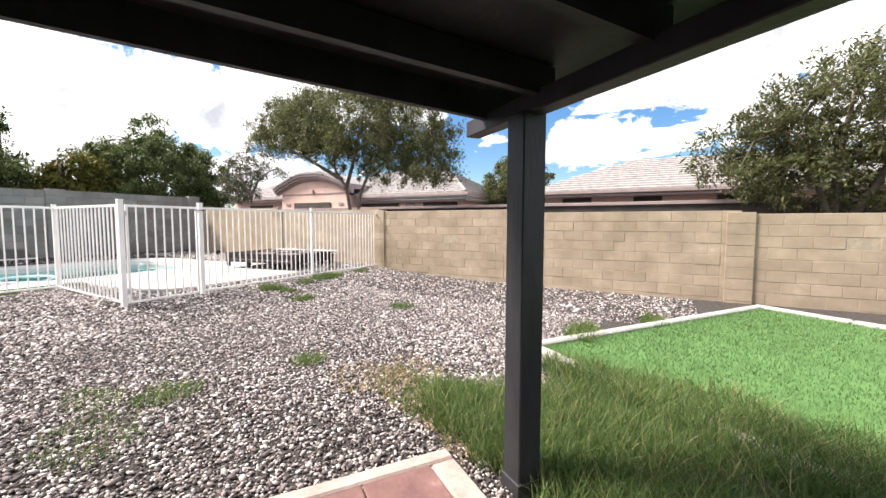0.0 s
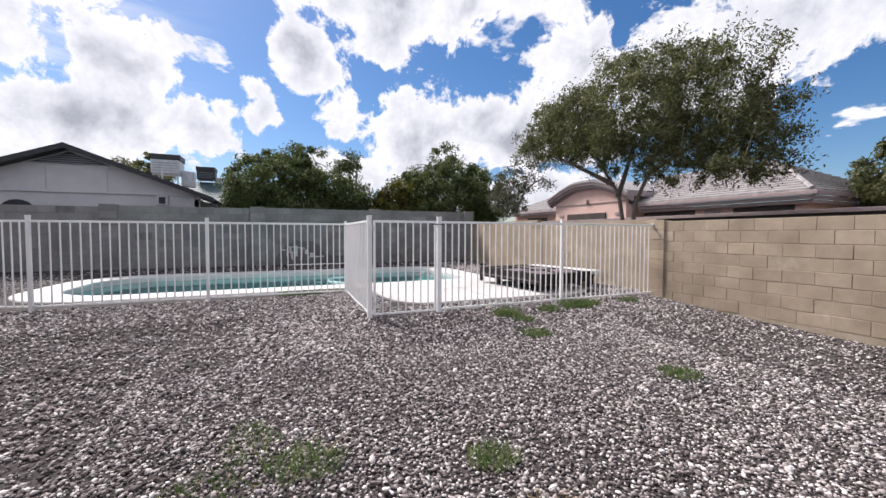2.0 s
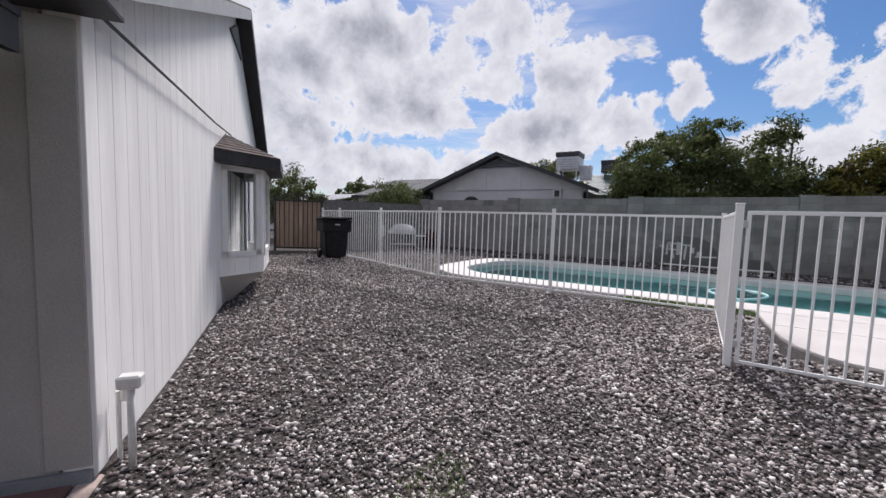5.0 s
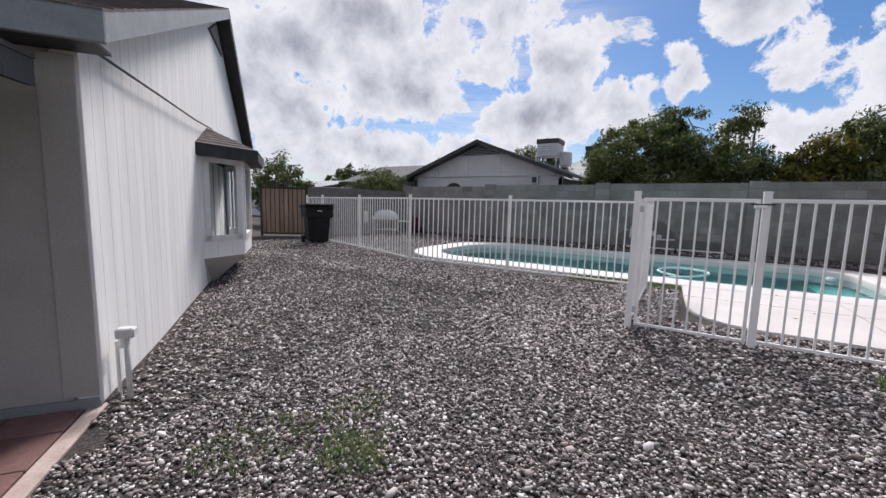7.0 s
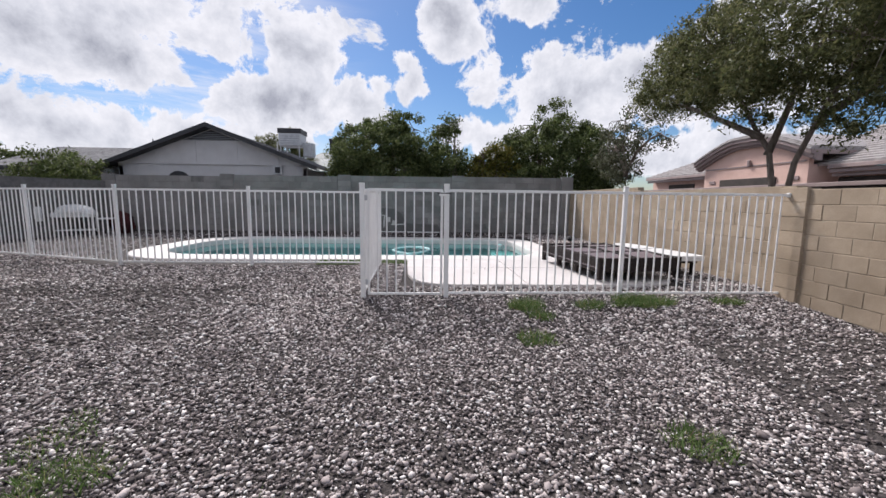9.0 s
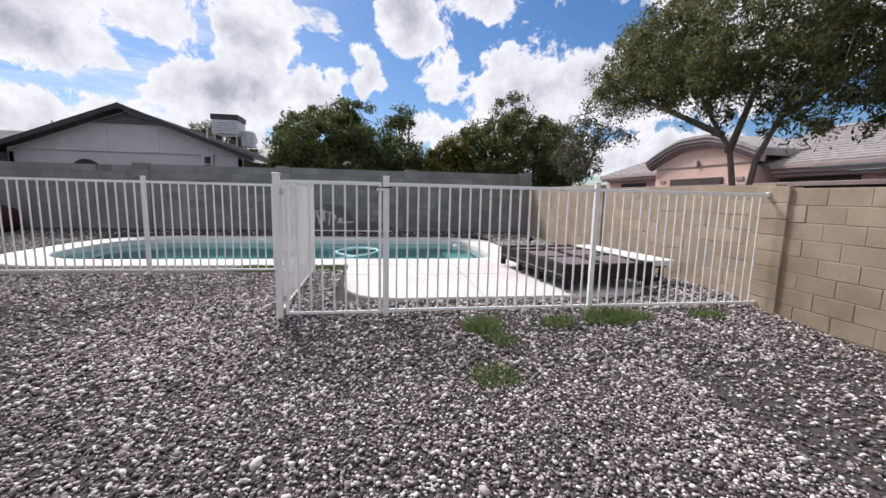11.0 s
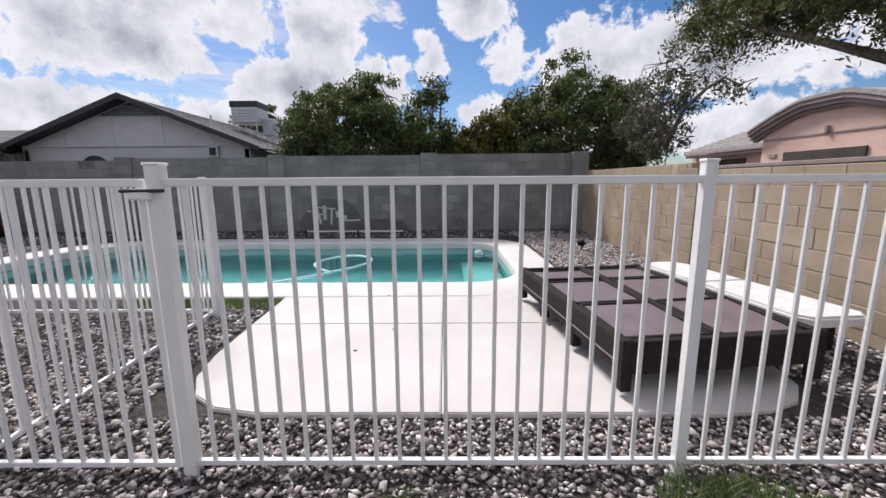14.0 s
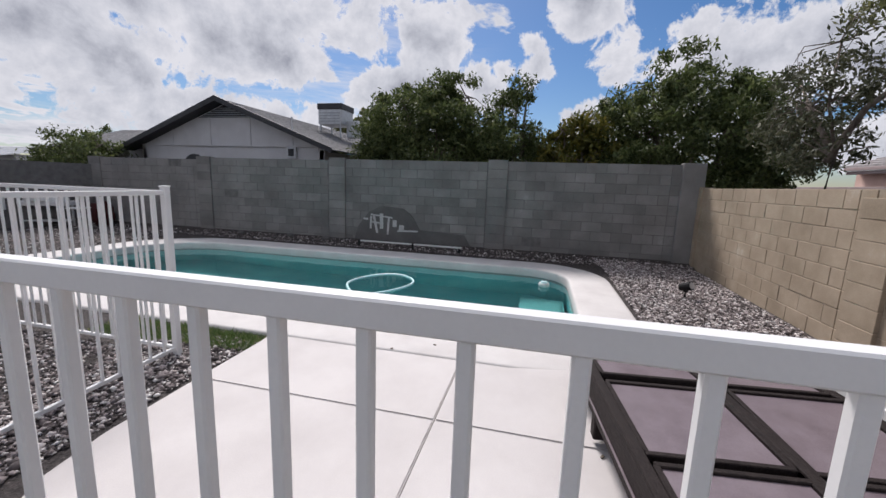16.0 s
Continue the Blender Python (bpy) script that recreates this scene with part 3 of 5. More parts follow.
def block_wall(name, label, axis, at, face, spans, block_mat, mortar_mat, keep, pil_w=0.4):
    """A running-bond wall. axis 'x' or 'y': the way it runs; at: the face's place; face: +1/-1 towards the yard;
    spans: (s0, s1, base, top); keep: (s0, s1) where blocks are pieces of their own."""
    wall = thing(name, label, "block wall", kind="structure")
    BL, CH, T = 0.4, 0.2, 0.15
    full, half = chamfered("block", BL - 0.009, 0.03, CH - 0.009, block_mat), chamfered("block", BL / 2 - 0.009, 0.03, CH - 0.009, block_mat)
    cap_full = chamfered("pilaster_block", pil_w + 0.02, 0.06, CH - 0.008, block_mat)
    rot = Matrix() if axis == "x" else Matrix.Rotation(radians(90), 4, "Z")
    rest = []

    def pos(s, d, z):
        return (s, at - face * d, z) if axis == "x" else (at - face * d, s, z)

    for s0, s1, base, top in spans:
        c = pos((s0 + s1) / 2, T / 2 + 0.001, (base + top) / 2 - 0.1)
        sz = (s1 - s0, T, top - base + 0.2)
        part("mortar_core", box(c, sz if axis == "x" else (sz[1], sz[0], sz[2])), mortar_mat, wall)
        nrow = int(round((top - base) / CH)) + 1
        for r in range(nrow):
            z = top - CH * (r + 0.5)
            if z < base - 0.12:
                continue
            s = s0 + pil_w / 2
            first = r % 2 == 1
            while s < s1 - pil_w / 2 - 0.05:
                ln = BL / 2 if first else BL
                first = False
                if s + ln > s1 - pil_w / 2 + 0.02:
                    ln = BL / 2
                me = half if ln < 0.3 else full
                m = Matrix.Translation(pos(s + ln / 2, 0.011 + float(rng.normal(0, 0.0022)), z)) @ rot @ Matrix.Rotation(float(rng.normal(0, 0.004)), 4, "Y")
                if keep[0] <= s <= keep[1]:
                    place("block", me, wall, m)
                else:
                    rest.append((me, m))
                s += ln
        # pilaster at the span's start
        for r in range(nrow + 1):
            z = top + 0.03 - CH * (r + 0.5)
            if z < base - 0.12:
                continue
            place("pilaster_block", cap_full, wall, Matrix.Translation(pos(s0, -0.012 + float(rng.normal(0, 0.002)), z)) @ rot)
        part("pilaster_core", box(pos(s0, 0.06, (base + top) / 2 - 0.08), (pil_w, 0.19, top - base + 0.2) if axis == "x" else (0.19, pil_w, top - base + 0.2)), mortar_mat, wall)
    if rest:
        bm = bmesh.new()
        for me, m in rest:
            n0 = len(bm.verts)
            bm.from_mesh(me)
            bm.verts.ensure_lookup_table()
            for v in bm.verts[n0:]:
                v.co = m @ v.co
        tagged(part("far_blocks", bm, block_mat, wall), kind="stuff")
    return wall


block_wall("wall_north", "tan concrete block wall with pilasters along the yard", "x", 8.55, -1,
           [(-14.6, -10.3, 0.1, 1.66), (-10.3, -6.3, 0.0, 1.555), (-6.3, -2.36, -0.08, 1.50), (-2.36, 1.72, -0.25, 1.42), (1.72, 5.7, -0.25, 1.36), (5.7, 9.7, -0.25, 1.34), (9.7, 13.7, -0.25, 1.34)],
           BLOCK_BEIGE, MORTAR_BEIGE, (-10.3, 4.0))
block_wall("wall_west", "grey concrete block wall with pilasters behind the pool", "y", -14.6, 1,
           [(-6.8, -3.05, 0.2, 2.0), (-3.05, 0.8, 0.2, 2.05), (0.8, 4.63, 0.2, 2.08), (4.63, 8.38, 0.2, 2.1)],
           BLOCK_GREY, MORTAR_GREY, (-2.0, 8.4))
part_pil = part("wall_west_end", box((-14.61, 8.4, 1.1), (0.2, 0.4, 2.06), 0.01), BLOCK_GREY)
tagged(part_pil, "end pilaster of the grey block wall", "block wall", kind="structure")
# lower wall to the side gate
lw = thing("wall_south", "low grey-brown block wall beside the side gate", "block wall", kind="structure")
a, b = Vector((-10.72, -8.15, 0)), Vector((-14.62, -6.95, 0))
d = (b - a)
lrot = Matrix.Rotation(math.atan2(d.y, d.x), 4, "Z")
part("core", box((a + b) / 2 + Vector((0, 0, 0.95)), (d.length, 0.13, 1.7), 0, lrot), MORTAR_GREY, lw)
LB = chamfered("block", 0.391, 0.03, 0.191, BROWN_BLOCK)
nrm = Vector((-d.y, d.x, 0)).normalized()
for r in range(9):
    for i in range(10):
        s = 0.2 + i * 0.4 - (0.2 if r % 2 else 0)
        if s < 0.1:
            continue
        place("block", LB, lw, Matrix.Translation(a + d.normalized() * s - nrm * -0.066 + Vector((0, 0, 1.72 - 0.2 * r - 0.02))) @ lrot)

# repair patch, lime stain, pole on the grey wall
bm = bmesh.new()
pts = [(1.25, 0.2), (1.35, 0.52), (1.62, 0.86), (1.95, 1.02), (2.5, 0.98), (2.72, 0.8), (2.9, 0.5), (3.95, 0.45), (4.1, 0.2)]
f0 = [bm.verts.new((-14.6 + 0.012, y, z)) for y, z in pts]
bm.faces.new(f0)
r = bmesh.ops.extrude_face_region(bm, geom=bm.faces[:])
bmesh.ops.translate(bm, verts=[v for v in r["geom"] if isinstance(v, bmesh.types.BMVert)], vec=(0.012, 0, 0))
bmesh.ops.recalc_face_normals(bm, faces=bm.faces)
tagged(part("wall_repair", bm, PATCH), "dark smooth cement patch on the grey wall", "wall patch", kind="structure")
bm = bmesh.new()
for y, z, w, h in ((1.68, 0.62, 0.05, 0.3), (1.8, 0.58, 0.06, 0.42), (1.95, 0.66, 0.09, 0.36), (2.12, 0.55, 0.05, 0.4), (2.28, 0.62, 0.1, 0.16), (1.95, 0.78, 0.55, 0.035), (1.85, 0.62, 0.3, 0.035), (2.6, 0.46, 0.5, 0.04), (2.45, 0.53, 0.12, 0.12), (1.55, 0.7, 0.12, 0.04)):
    box((-14.6 + 0.028, y, z), (0.008, w, h), 0.002, Matrix.Rotation(float(rng.normal(0, 0.1)), 4, "X"), bm)
tagged(part("lime_stain", bm, LIME), "white lime runs on the wall patch", "wall stain", kind="structure")
pole = thing("pool_pole", "white pool pole lying along the grey wall", "pool pole")
part("shaft", tube([((-14.1, 1.6, 0.24), 0.018), ((-14.05, 4.0, 0.24), 0.018)]), PVC, pole)
for y in (1.62, 2.9, 3.95):
    part("clip", box((-14.07, y, 0.19), (0.05, 0.04, 0.14), 0.005), BLACK_PLASTIC, pole)

# ---- the house with gable, bay and patio ----
house = thing("house", "white-sided single-storey house with gable and bay window", "house")
EA, RA, FA = 0.10, -5.65, -11.2
SL = 0.428
RZ = 2.48 - SL * RA


def roof_z(a):
    return RZ - SL * abs(a - RA)


# siding boards of the gable wall
v_face = 0.0
BW = 0.2
k = 0
a = EA
while a > FA + 0.01:
    a1 = max(a - BW, FA)
    g = 0.0035
    top0, top1 = roof_z(a - g) - 0.02, roof_z(a1 + g) - 0.02
    pts = [hp(a - g, v_face, -0.2), hp(a1 + g, v_face, -0.2), hp(a1 + g, v_face, top1), hp(a - g, v_face, top0)]
    if a > RA > a1:
        pts.insert(3, hp(RA, v_face, RZ - 0.02))
    part("siding_board", solid(pts, -HV, 0.02), SIDING, house)
    a = a1
pts = [hp(EA, 0.012, -0.3), hp(FA, 0.012, -0.3), hp(FA, 0.012, roof_z(FA) - 0.04), hp(RA, 0.012, RZ - 0.04), hp(EA, 0.012, roof_z(EA) - 0.04)]
part("gable_wall", solid(pts, -HV, 0.12), SIDING, house)
part("corner_board", hbox(EA - 0.12, EA + 0.006, -0.022, 0.12, -0.18, 2.3, 0.004), SIDING, house)
# patio shade is partly in this wall's grey
part("back_wall", hbox(EA - 0.12, EA, 0.15, 9.0, -0.25, 2.45), GREY_WALL, house, "grey back wall, colour darkened for the shade under the patio roof")
part("back_batten", hbox(EA, EA + 0.02, 0.0, 0.2, -0.12, 2.22, 0.003), GREY_WALL, house)
part("base_strip", hbox(EA, EA + 0.03, 0.0, 9.0, -0.25, -0.14, 0.004), TRIM_GREY, house)
part("far_wall", hbox(FA, FA + 0.12, 0.12, 9.0, -0.25, roof_z(FA)), SIDING, house)
part("end_wall", hbox(FA, EA, 8.9, 9.0, -0.25, 2.4), SIDING, house)
# roof slopes in shingle courses, with rake overhang
OV = 0.27
for sgn, n in ((1, 34), (-1, 34)):
    laid = []
    run = 0.38 - RA
    for i in range(n):
        d0, d1 = run * i / n, run * (i + 1) / n + 0.03
        z0, z1 = RZ + 0.12 - SL * d0 + 0.0, RZ + 0.12 - SL * d1 + 0.012
        p = [hp(RA + sgn * d0, -OV, z0), hp(RA + sgn * d1, -OV, z1), hp(RA + sgn * d1, 9.3, z1), hp(RA + sgn * d0, 9.3, z0)]
        laid.append(solid(p, (0, 0, 1), 0.02))
    part("shingle_course", laid, SHINGLE, house, "brown asphalt shingles")
    p = [hp(RA, -OV + 0.02, RZ + 0.095), hp(RA + sgn * run, -OV + 0.02, RZ + 0.095 - SL * run), hp(RA + sgn * run, 9.3, RZ + 0.095 - SL * run), hp(RA, 9.3, RZ + 0.095)]
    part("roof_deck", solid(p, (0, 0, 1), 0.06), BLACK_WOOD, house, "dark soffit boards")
    p = [hp(RA, -OV, RZ + 0.11), hp(RA + sgn * (run + 0.02), -OV, RZ + 0.11 - SL * (run + 0.02)), hp(RA + sgn * (run + 0.02), -OV, RZ - 0.07 - SL * (run + 0.02)), hp(RA, -OV, RZ - 0.07)]
    part("rake_board", solid(p, -HV, 0.04), TRIM_GREY if sgn > 0 else BLACK_WOOD, house)
part("eave_fascia", hbox(0.37, 0.41, -OV, 9.3, 2.24, 2.43, 0.004), TRIM_GREY, house)
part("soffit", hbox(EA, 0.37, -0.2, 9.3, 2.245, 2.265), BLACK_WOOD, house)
part("vent_backing", solid([hp(RA, -0.022, RZ - 0.2), hp(RA - 0.75, -0.022, RZ - 0.58), hp(RA + 0.75, -0.022, RZ - 0.58)], -HV, 0.02), BLACK_WOOD, house, "dark gable vent")
for i in range(7):
    zc = RZ - 0.55 + i * 0.05
    wv = (RZ - 0.2 - zc) / 0.38 * 0.72
    part("vent_slat", hbox(RA - wv, RA + wv, -0.045, -0.024, zc - 0.015, zc + 0.012), TRIM_GREY, house)
# drop cable
part("cable", tube([(hp(0.1, -0.06, 2.3), 0.011), (hp(-1.6, -0.06, 2.37), 0.011), (hp(-3.2, -0.06, 2.43), 0.011), (hp(-4.6, -0.06, 2.52), 0.011)], 6), STEEL_BLACK, house, "thin dark cable")

# bay window
bay = part("bay_window", bmesh.new(), SIDING, house)
B0, B1, B2, B3, BD = -3.75, -4.3, -5.65, -6.2, -0.55
BZ0, BZ1 = 0.36, 2.08
WZ0, WZ1 = 0.68, 1.92
corners = [(B0, 0.0), (B1, BD), (B2, BD), (B3, 0.0)]


def wallseg(p, q, s0, s1, z0, z1, thick, off, mat, name, parent, label=""):
    """A slab on the upright plane from p to q (a, v), between fractions s0 and s1."""
    P, Q = hp(*p, 0), hp(*q, 0)
    dd = Q - P
    nn = Vector((dd.y, -dd.x, 0)).normalized()
    if nn.dot(-HV) < 0:
        nn = -nn
    u0, u1 = P + dd * s0 + nn * off, P + dd * s1 + nn * off
    pts = [Vector((u0.x, u0.y, z0)), Vector((u1.x, u1.y, z0)), Vector((u1.x, u1.y, z1)), Vector((u0.x, u0.y, z1))]
    return part(name, solid(pts, nn, thick), mat, parent, label)


for (p, q), (f0, f1) in zip(zip(corners, corners[1:]), ((0.08, 0.9), (0.07, 0.93), (0.1, 0.92))):
    n = 6 if p[1] == q[1] else 3
    for i in range(n):
        wallseg(p, q, i / n + 0.004, (i + 1) / n - 0.004, BZ0, WZ0 - 0.05, 0.05, 0, SIDING, "panel", bay)
    wallseg(p, q, 0, 1, WZ1 + 0.04, BZ1, 0.05, 0, SIDING, "panel", bay)
    wallseg(p, q, 0, f0, WZ0 - 0.05, WZ1 + 0.04, 0.05, 0, SIDING, "panel", bay)
    wallseg(p, q, f1, 1, WZ0 - 0.05, WZ1 + 0.04, 0.05, 0, SIDING, "panel", bay)
    fw = 0.07 / (hp(*q, 0) - hp(*p, 0)).length
    for s0, s1, z0, z1 in ((f0 - fw / 3, f0 + fw, WZ0 - 0.06, WZ1 + 0.05), (f1 - fw, f1 + fw / 3, WZ0 - 0.06, WZ1 + 0.05), (f0, f1, WZ1 - 0.03, WZ1 + 0.05), (f0 - fw / 2, f1 + fw / 2, WZ0 - 0.08, WZ0 + 0.015)):
        wallseg(p, q, s0, s1, z0, z1, 0.07, 0.02, FRAME_WHITE, "window_frame", bay)
    gp = wallseg(p, q, f0 + fw * 0.8, f1 - fw * 0.8, WZ0, WZ1, 0.006, -0.02, GLASS, "pane", bay)
    gp.visible_shadow = False
    mid = (f0 + f1) / 2 + 0.12
    wallseg(p, q, mid - fw / 6, mid + fw / 6, WZ0, WZ1, 0.03, -0.03, TRIM_GREY, "mullion", bay)
plan = [hp(a, v, 0) for a, v in corners]
part("bay_floor", prism([(p.x, p.y) for p in plan], BZ0 - 0.03, BZ0), SIDING, bay)
# added sheet; the room's dimness is in its colour
part("room_back", hbox(B3, B0, 0.0, 0.01, BZ0, BZ1), ROOM_DARK, bay, "dark sheet painted as the dim interior behind the panes")
bm = bmesh.new()
up = [bm.verts.new(hp(a, v, BZ0 - 0.031)) for a, v in corners]
dn = [bm.verts.new(hp(a, v, -0.18)) for a, v in ((B0 - 0.25, -0.003), (B1, -0.02), (B2, -0.02), (B3 + 0.25, -0.003))]
for i in range(3):
    bm.faces.new((up[i], up[i + 1], dn[i + 1], dn[i]))
bm.faces.new(up)
bm.faces.new(dn)
bmesh.ops.recalc_face_normals(bm, faces=bm.faces)
part("tapered_base", bm, GREY_WALL, bay, "tapered underside in the shade-darkened grey")
eav = [(B0 + 0.3, 0.0), (B0 + 0.18, -0.12), (B1 + 0.12, BD - 0.26), (B2 - 0.12, BD - 0.26), (B3 - 0.3, 0.0)]
prev = None
bm = bmesh.new()
apex = [(-4.45, -0.005), (-4.45, -0.005), (-4.6, -0.01), (-5.35, -0.01), (-5.5, -0.005)]
NC = 7
for c in range(NC):
    f0, f1 = c / NC, (c + 1) / NC + 0.02
    lo_ = [hp(e[0] + (t[0] - e[0]) * f0, e[1] + (t[1] - e[1]) * f0, 2.14 + (2.52 - 2.14) * f0 + 0.014) for e, t in zip(eav, apex)]
    hi_ = [hp(e[0] + (t[0] - e[0]) * f1, e[1] + (t[1] - e[1]) * f1, 2.14 + (2.52 - 2.14) * f1) for e, t in zip(eav, apex)]
    l, h = [bm.verts.new(p) for p in lo_], [bm.verts.new(p) for p in hi_]
    base = [bm.verts.new(p - Vector((0, 0, 0.03))) for p in lo_]
    for i in range(4):
        bm.faces.new((l[i], l[i + 1], h[i + 1], h[i]))
        bm.faces.new((base[i], base[i + 1], l[i + 1], l[i]))
tagged(part("bay_roof", bm, SHINGLE, bay, "brown shingled hip roof over the bay"), kind="stuff")
part("bay_fascia", prism([(hp(a, v, 0).x, hp(a, v, 0).y) for a, v in eav], 1.97, 2.145), BLACK_WOOD, bay, "black fascia")

# irrigation riser
riser = thing("irrigation_riser", "white PVC irrigation valve riser by the house corner", "irrigation valve")
q = hp(0.02, -0.15, 0)
part("pipe", tube([((q.x, q.y, -0.25), 0.021), ((q.x, q.y, 0.27), 0.021)], 10), PVC, riser, smooth=True)
part("valve_box", box((q.x, q.y, 0.30), (0.12, 0.09, 0.075), 0.012, HROT), PVC, riser)
part("bonnet", tube([(hp(-0.04, -0.11, 0.27), 0.032), (hp(-0.04, -0.11, 0.17), 0.032)], 10), PVC, riser)
part("return_pipe", tube([(hp(-0.08, -0.055, -0.25), 0.014), (hp(-0.08, -0.055, 0.21), 0.014)], 8), PVC, riser)
oc = thing("outlet_cover", "round white outlet cover on the back wall", "outlet")
part("plate", tube([(hp(0.0, 0.72, 0.12), 0.055), (hp(0.016, 0.72, 0.12), 0.05)], 16), PVC, oc)

# patio floor of pavers
patio = thing("patio_floor", "reddish-brown square pavers under the patio roof", "patio", kind="structure")
PT = mesh_of("paver", box((0, 0, 0), (0.392, 0.392, 0.06), 0.006), PAVER)
part("bed", hbox(0.02, 2.94, 0.06, 6.6, -0.33, -0.228), PAVER_EDGE, patio)
for i in range(7):
    for j in range(16):
        c = hp(0.22 + i * 0.4, 0.28 + j * 0.4, -0.236 + float(rng.normal(0, 0.002)))
        place("paver", PT, patio, Matrix.Translation(c) @ HROT)
part("edge_strip", hbox(0.05, 2.98, -0.03, 0.075, -0.33, -0.205, 0.012), PAVER_EDGE, patio, "pinkish concrete edging")
part("front_strip", hbox(2.83, 2.98, 0.08, 6.6, -0.33, -0.209, 0.012), PAVER_EDGE, patio)

# patio cover
cover = thing("patio_cover", "black-painted timber patio roof on square posts", "patio cover")
PSL = 0.062


def pz(a):
    return 1.79 + (3.03 - a) * PSL


for v in (0.44, 3.6, 6.5):
    post = part("post", hbox(3.13, 3.27, v - 0.07, v + 0.07, -0.3, 1.735, 0.006), POST_DARK, cover, "charcoal square post")
    part("post_foot", hbox(3.12, 3.28, v - 0.08, v + 0.08, -0.3, -0.16, 0.004), BLACK_WOOD, cover)
part("front_beam", hbox(3.15, 3.245, -0.10, 6.7, 1.72, 1.815, 0.005), BLACK_WOOD, cover)


def slope_beam(name, v0, v1, a0, a1, h, z_off=0.0, mat=None):
    pts = [hp(a0, v0, pz(a0) + z_off), hp(a1, v0, pz(a1) + z_off), hp(a1, v0, pz(a1) + h + z_off), hp(a0, v0, pz(a0) + h + z_off)]
    return part(name, solid(pts, -HV, v1 - v0), mat or BLACK_WOOD, cover)


slope_beam("side_fascia", 0.10, 0.14, 0.35, 3.5, 0.17, -0.005)
for i in range(11):
    v = 0.55 + i * 0.58
    slope_beam("joist", v, v + 0.045, 0.35, 3.24, 0.135, 0.008)
part("front_fascia", hbox(3.46, 3.5, 0.14, 6.8, pz(3.48) + 0.07, pz(3.48) + 0.15, 0.004), BLACK_WOOD, cover)
slope_beam("roof_sheet", 0.09, 6.85, 0.35, 3.52, 0.03, 0.15)

# ---- things on the deck ----
daybed = thing("daybed_frame", "dark brown wicker daybed frame with lidded seat panels", "daybed", at=Matrix.Translation((-7.96, 6.69, 0)) @ Matrix.Rotation(radians(6.5), 4, "Z"))
DL, DW = 2.10, 1.40


def dpart(name, c, s, mat, bevel=0.006, rot=None):
    return part(name, box(c, s, bevel, rot), mat, daybed)


for y in (-1, 1):
    dpart("side_rail", (0, y * (DW / 2 - 0.02), 0.335), (DL - 0.08, 0.04, 0.2), WICKER)
    dpart("side_band", (0, y * (DW / 2 + 0.004), 0.30), (DL - 0.1, 0.008, 0.012), SLING, 0.002)
    for x in (-DL / 2 + 0.04, -0.35, 0.32, DL / 2 - 0.04):
        h = 0.46 if abs(x) > 0.9 else 0.30
        dpart("leg", (x, y * (DW / 2 - 0.035), h / 2 - 0.02 + 0.08), (0.075, 0.075, h - 0.12), WICKER, 0.008)
for x in (-1, 1):
    dpart("end_rail", (x * (DL / 2 - 0.02), 0, 0.335), (0.04, DW - 0.08, 0.2), WICKER)
    dpart("end_cap", (x * (DL / 2 - 0.03), 0, 0.44), (0.06, DW - 0.02, 0.022), WICKER)
for y in (-1, 0, 1):
    dpart("top_rail", (0, y * (DW / 2 - 0.03), 0.44), (DL - 0.12, 0.055, 0.022), WICKER)
dpart("base_panel", (0, 0, 0.36), (DL - 0.1, DW - 0.1, 0.02), WICKER, 0.0)
for x0, w, tilt in ((-0.72, 0.46, -2.0), (-0.10, 0.66, 1.5), (0.62, 0.66, 2.5)):
    for y in (-1, 1):
        r = Matrix.Rotation(radians(tilt + (1.2 if y > 0 else -0.6)), 4, "Y")
        c = Vector((x0, y * 0.335, 0.425))
        p_ = dpart("seat_panel", c, (w - 0.05, 0.56, 0.022), SLING, 0.006, r)
        for e in (-1, 1):
            dpart("panel_frame", c + r @ Vector((e * (w / 2 - 0.015), 0, 0.006)), (0.03, 0.60, 0.035), WICKER, 0.004, r)
            dpart("panel_frame", c + r @ Vector((0, e * 0.295, 0.006)), (w - 0.04, 0.028, 0.035), WICKER, 0.004, r)

slabtop = thing("white_lounge_board", "white padded board on a dark low frame beside the wall", "lounge board", at=Matrix.Translation((-8.42, 7.8, 0)) @ Matrix.Rotation(radians(8.0), 4, "Z"))
OUT = [(-0.98, -0.02), (-0.96, -0.12), (-0.8, -0.24), (0.95, -0.3), (1.06, -0.22), (1.08, 0.2), (1.0, 0.29), (-0.8, 0.28), (-0.95, 0.2), (-0.98, 0.1)]
part("board", prism(OUT, 0.34, 0.42, bevel=0.02), WHITE_COVER, slabtop, smooth=False)
part("seam", prism([(-0.02, -0.27), (0.0, -0.27), (0.0, 0.27), (-0.02, 0.27)], 0.42, 0.424), TRIM_GREY, slabtop)
for x in (-0.8, 0.85):
    for y in (-0.2, 0.2):
        part("leg", box((x, y, 0.19), (0.06, 0.06, 0.32), 0.006), WICKER, slabtop)
part("frame", box((0.02, 0, 0.31), (1.8, 0.46, 0.06), 0.006), WICKER, slabtop)

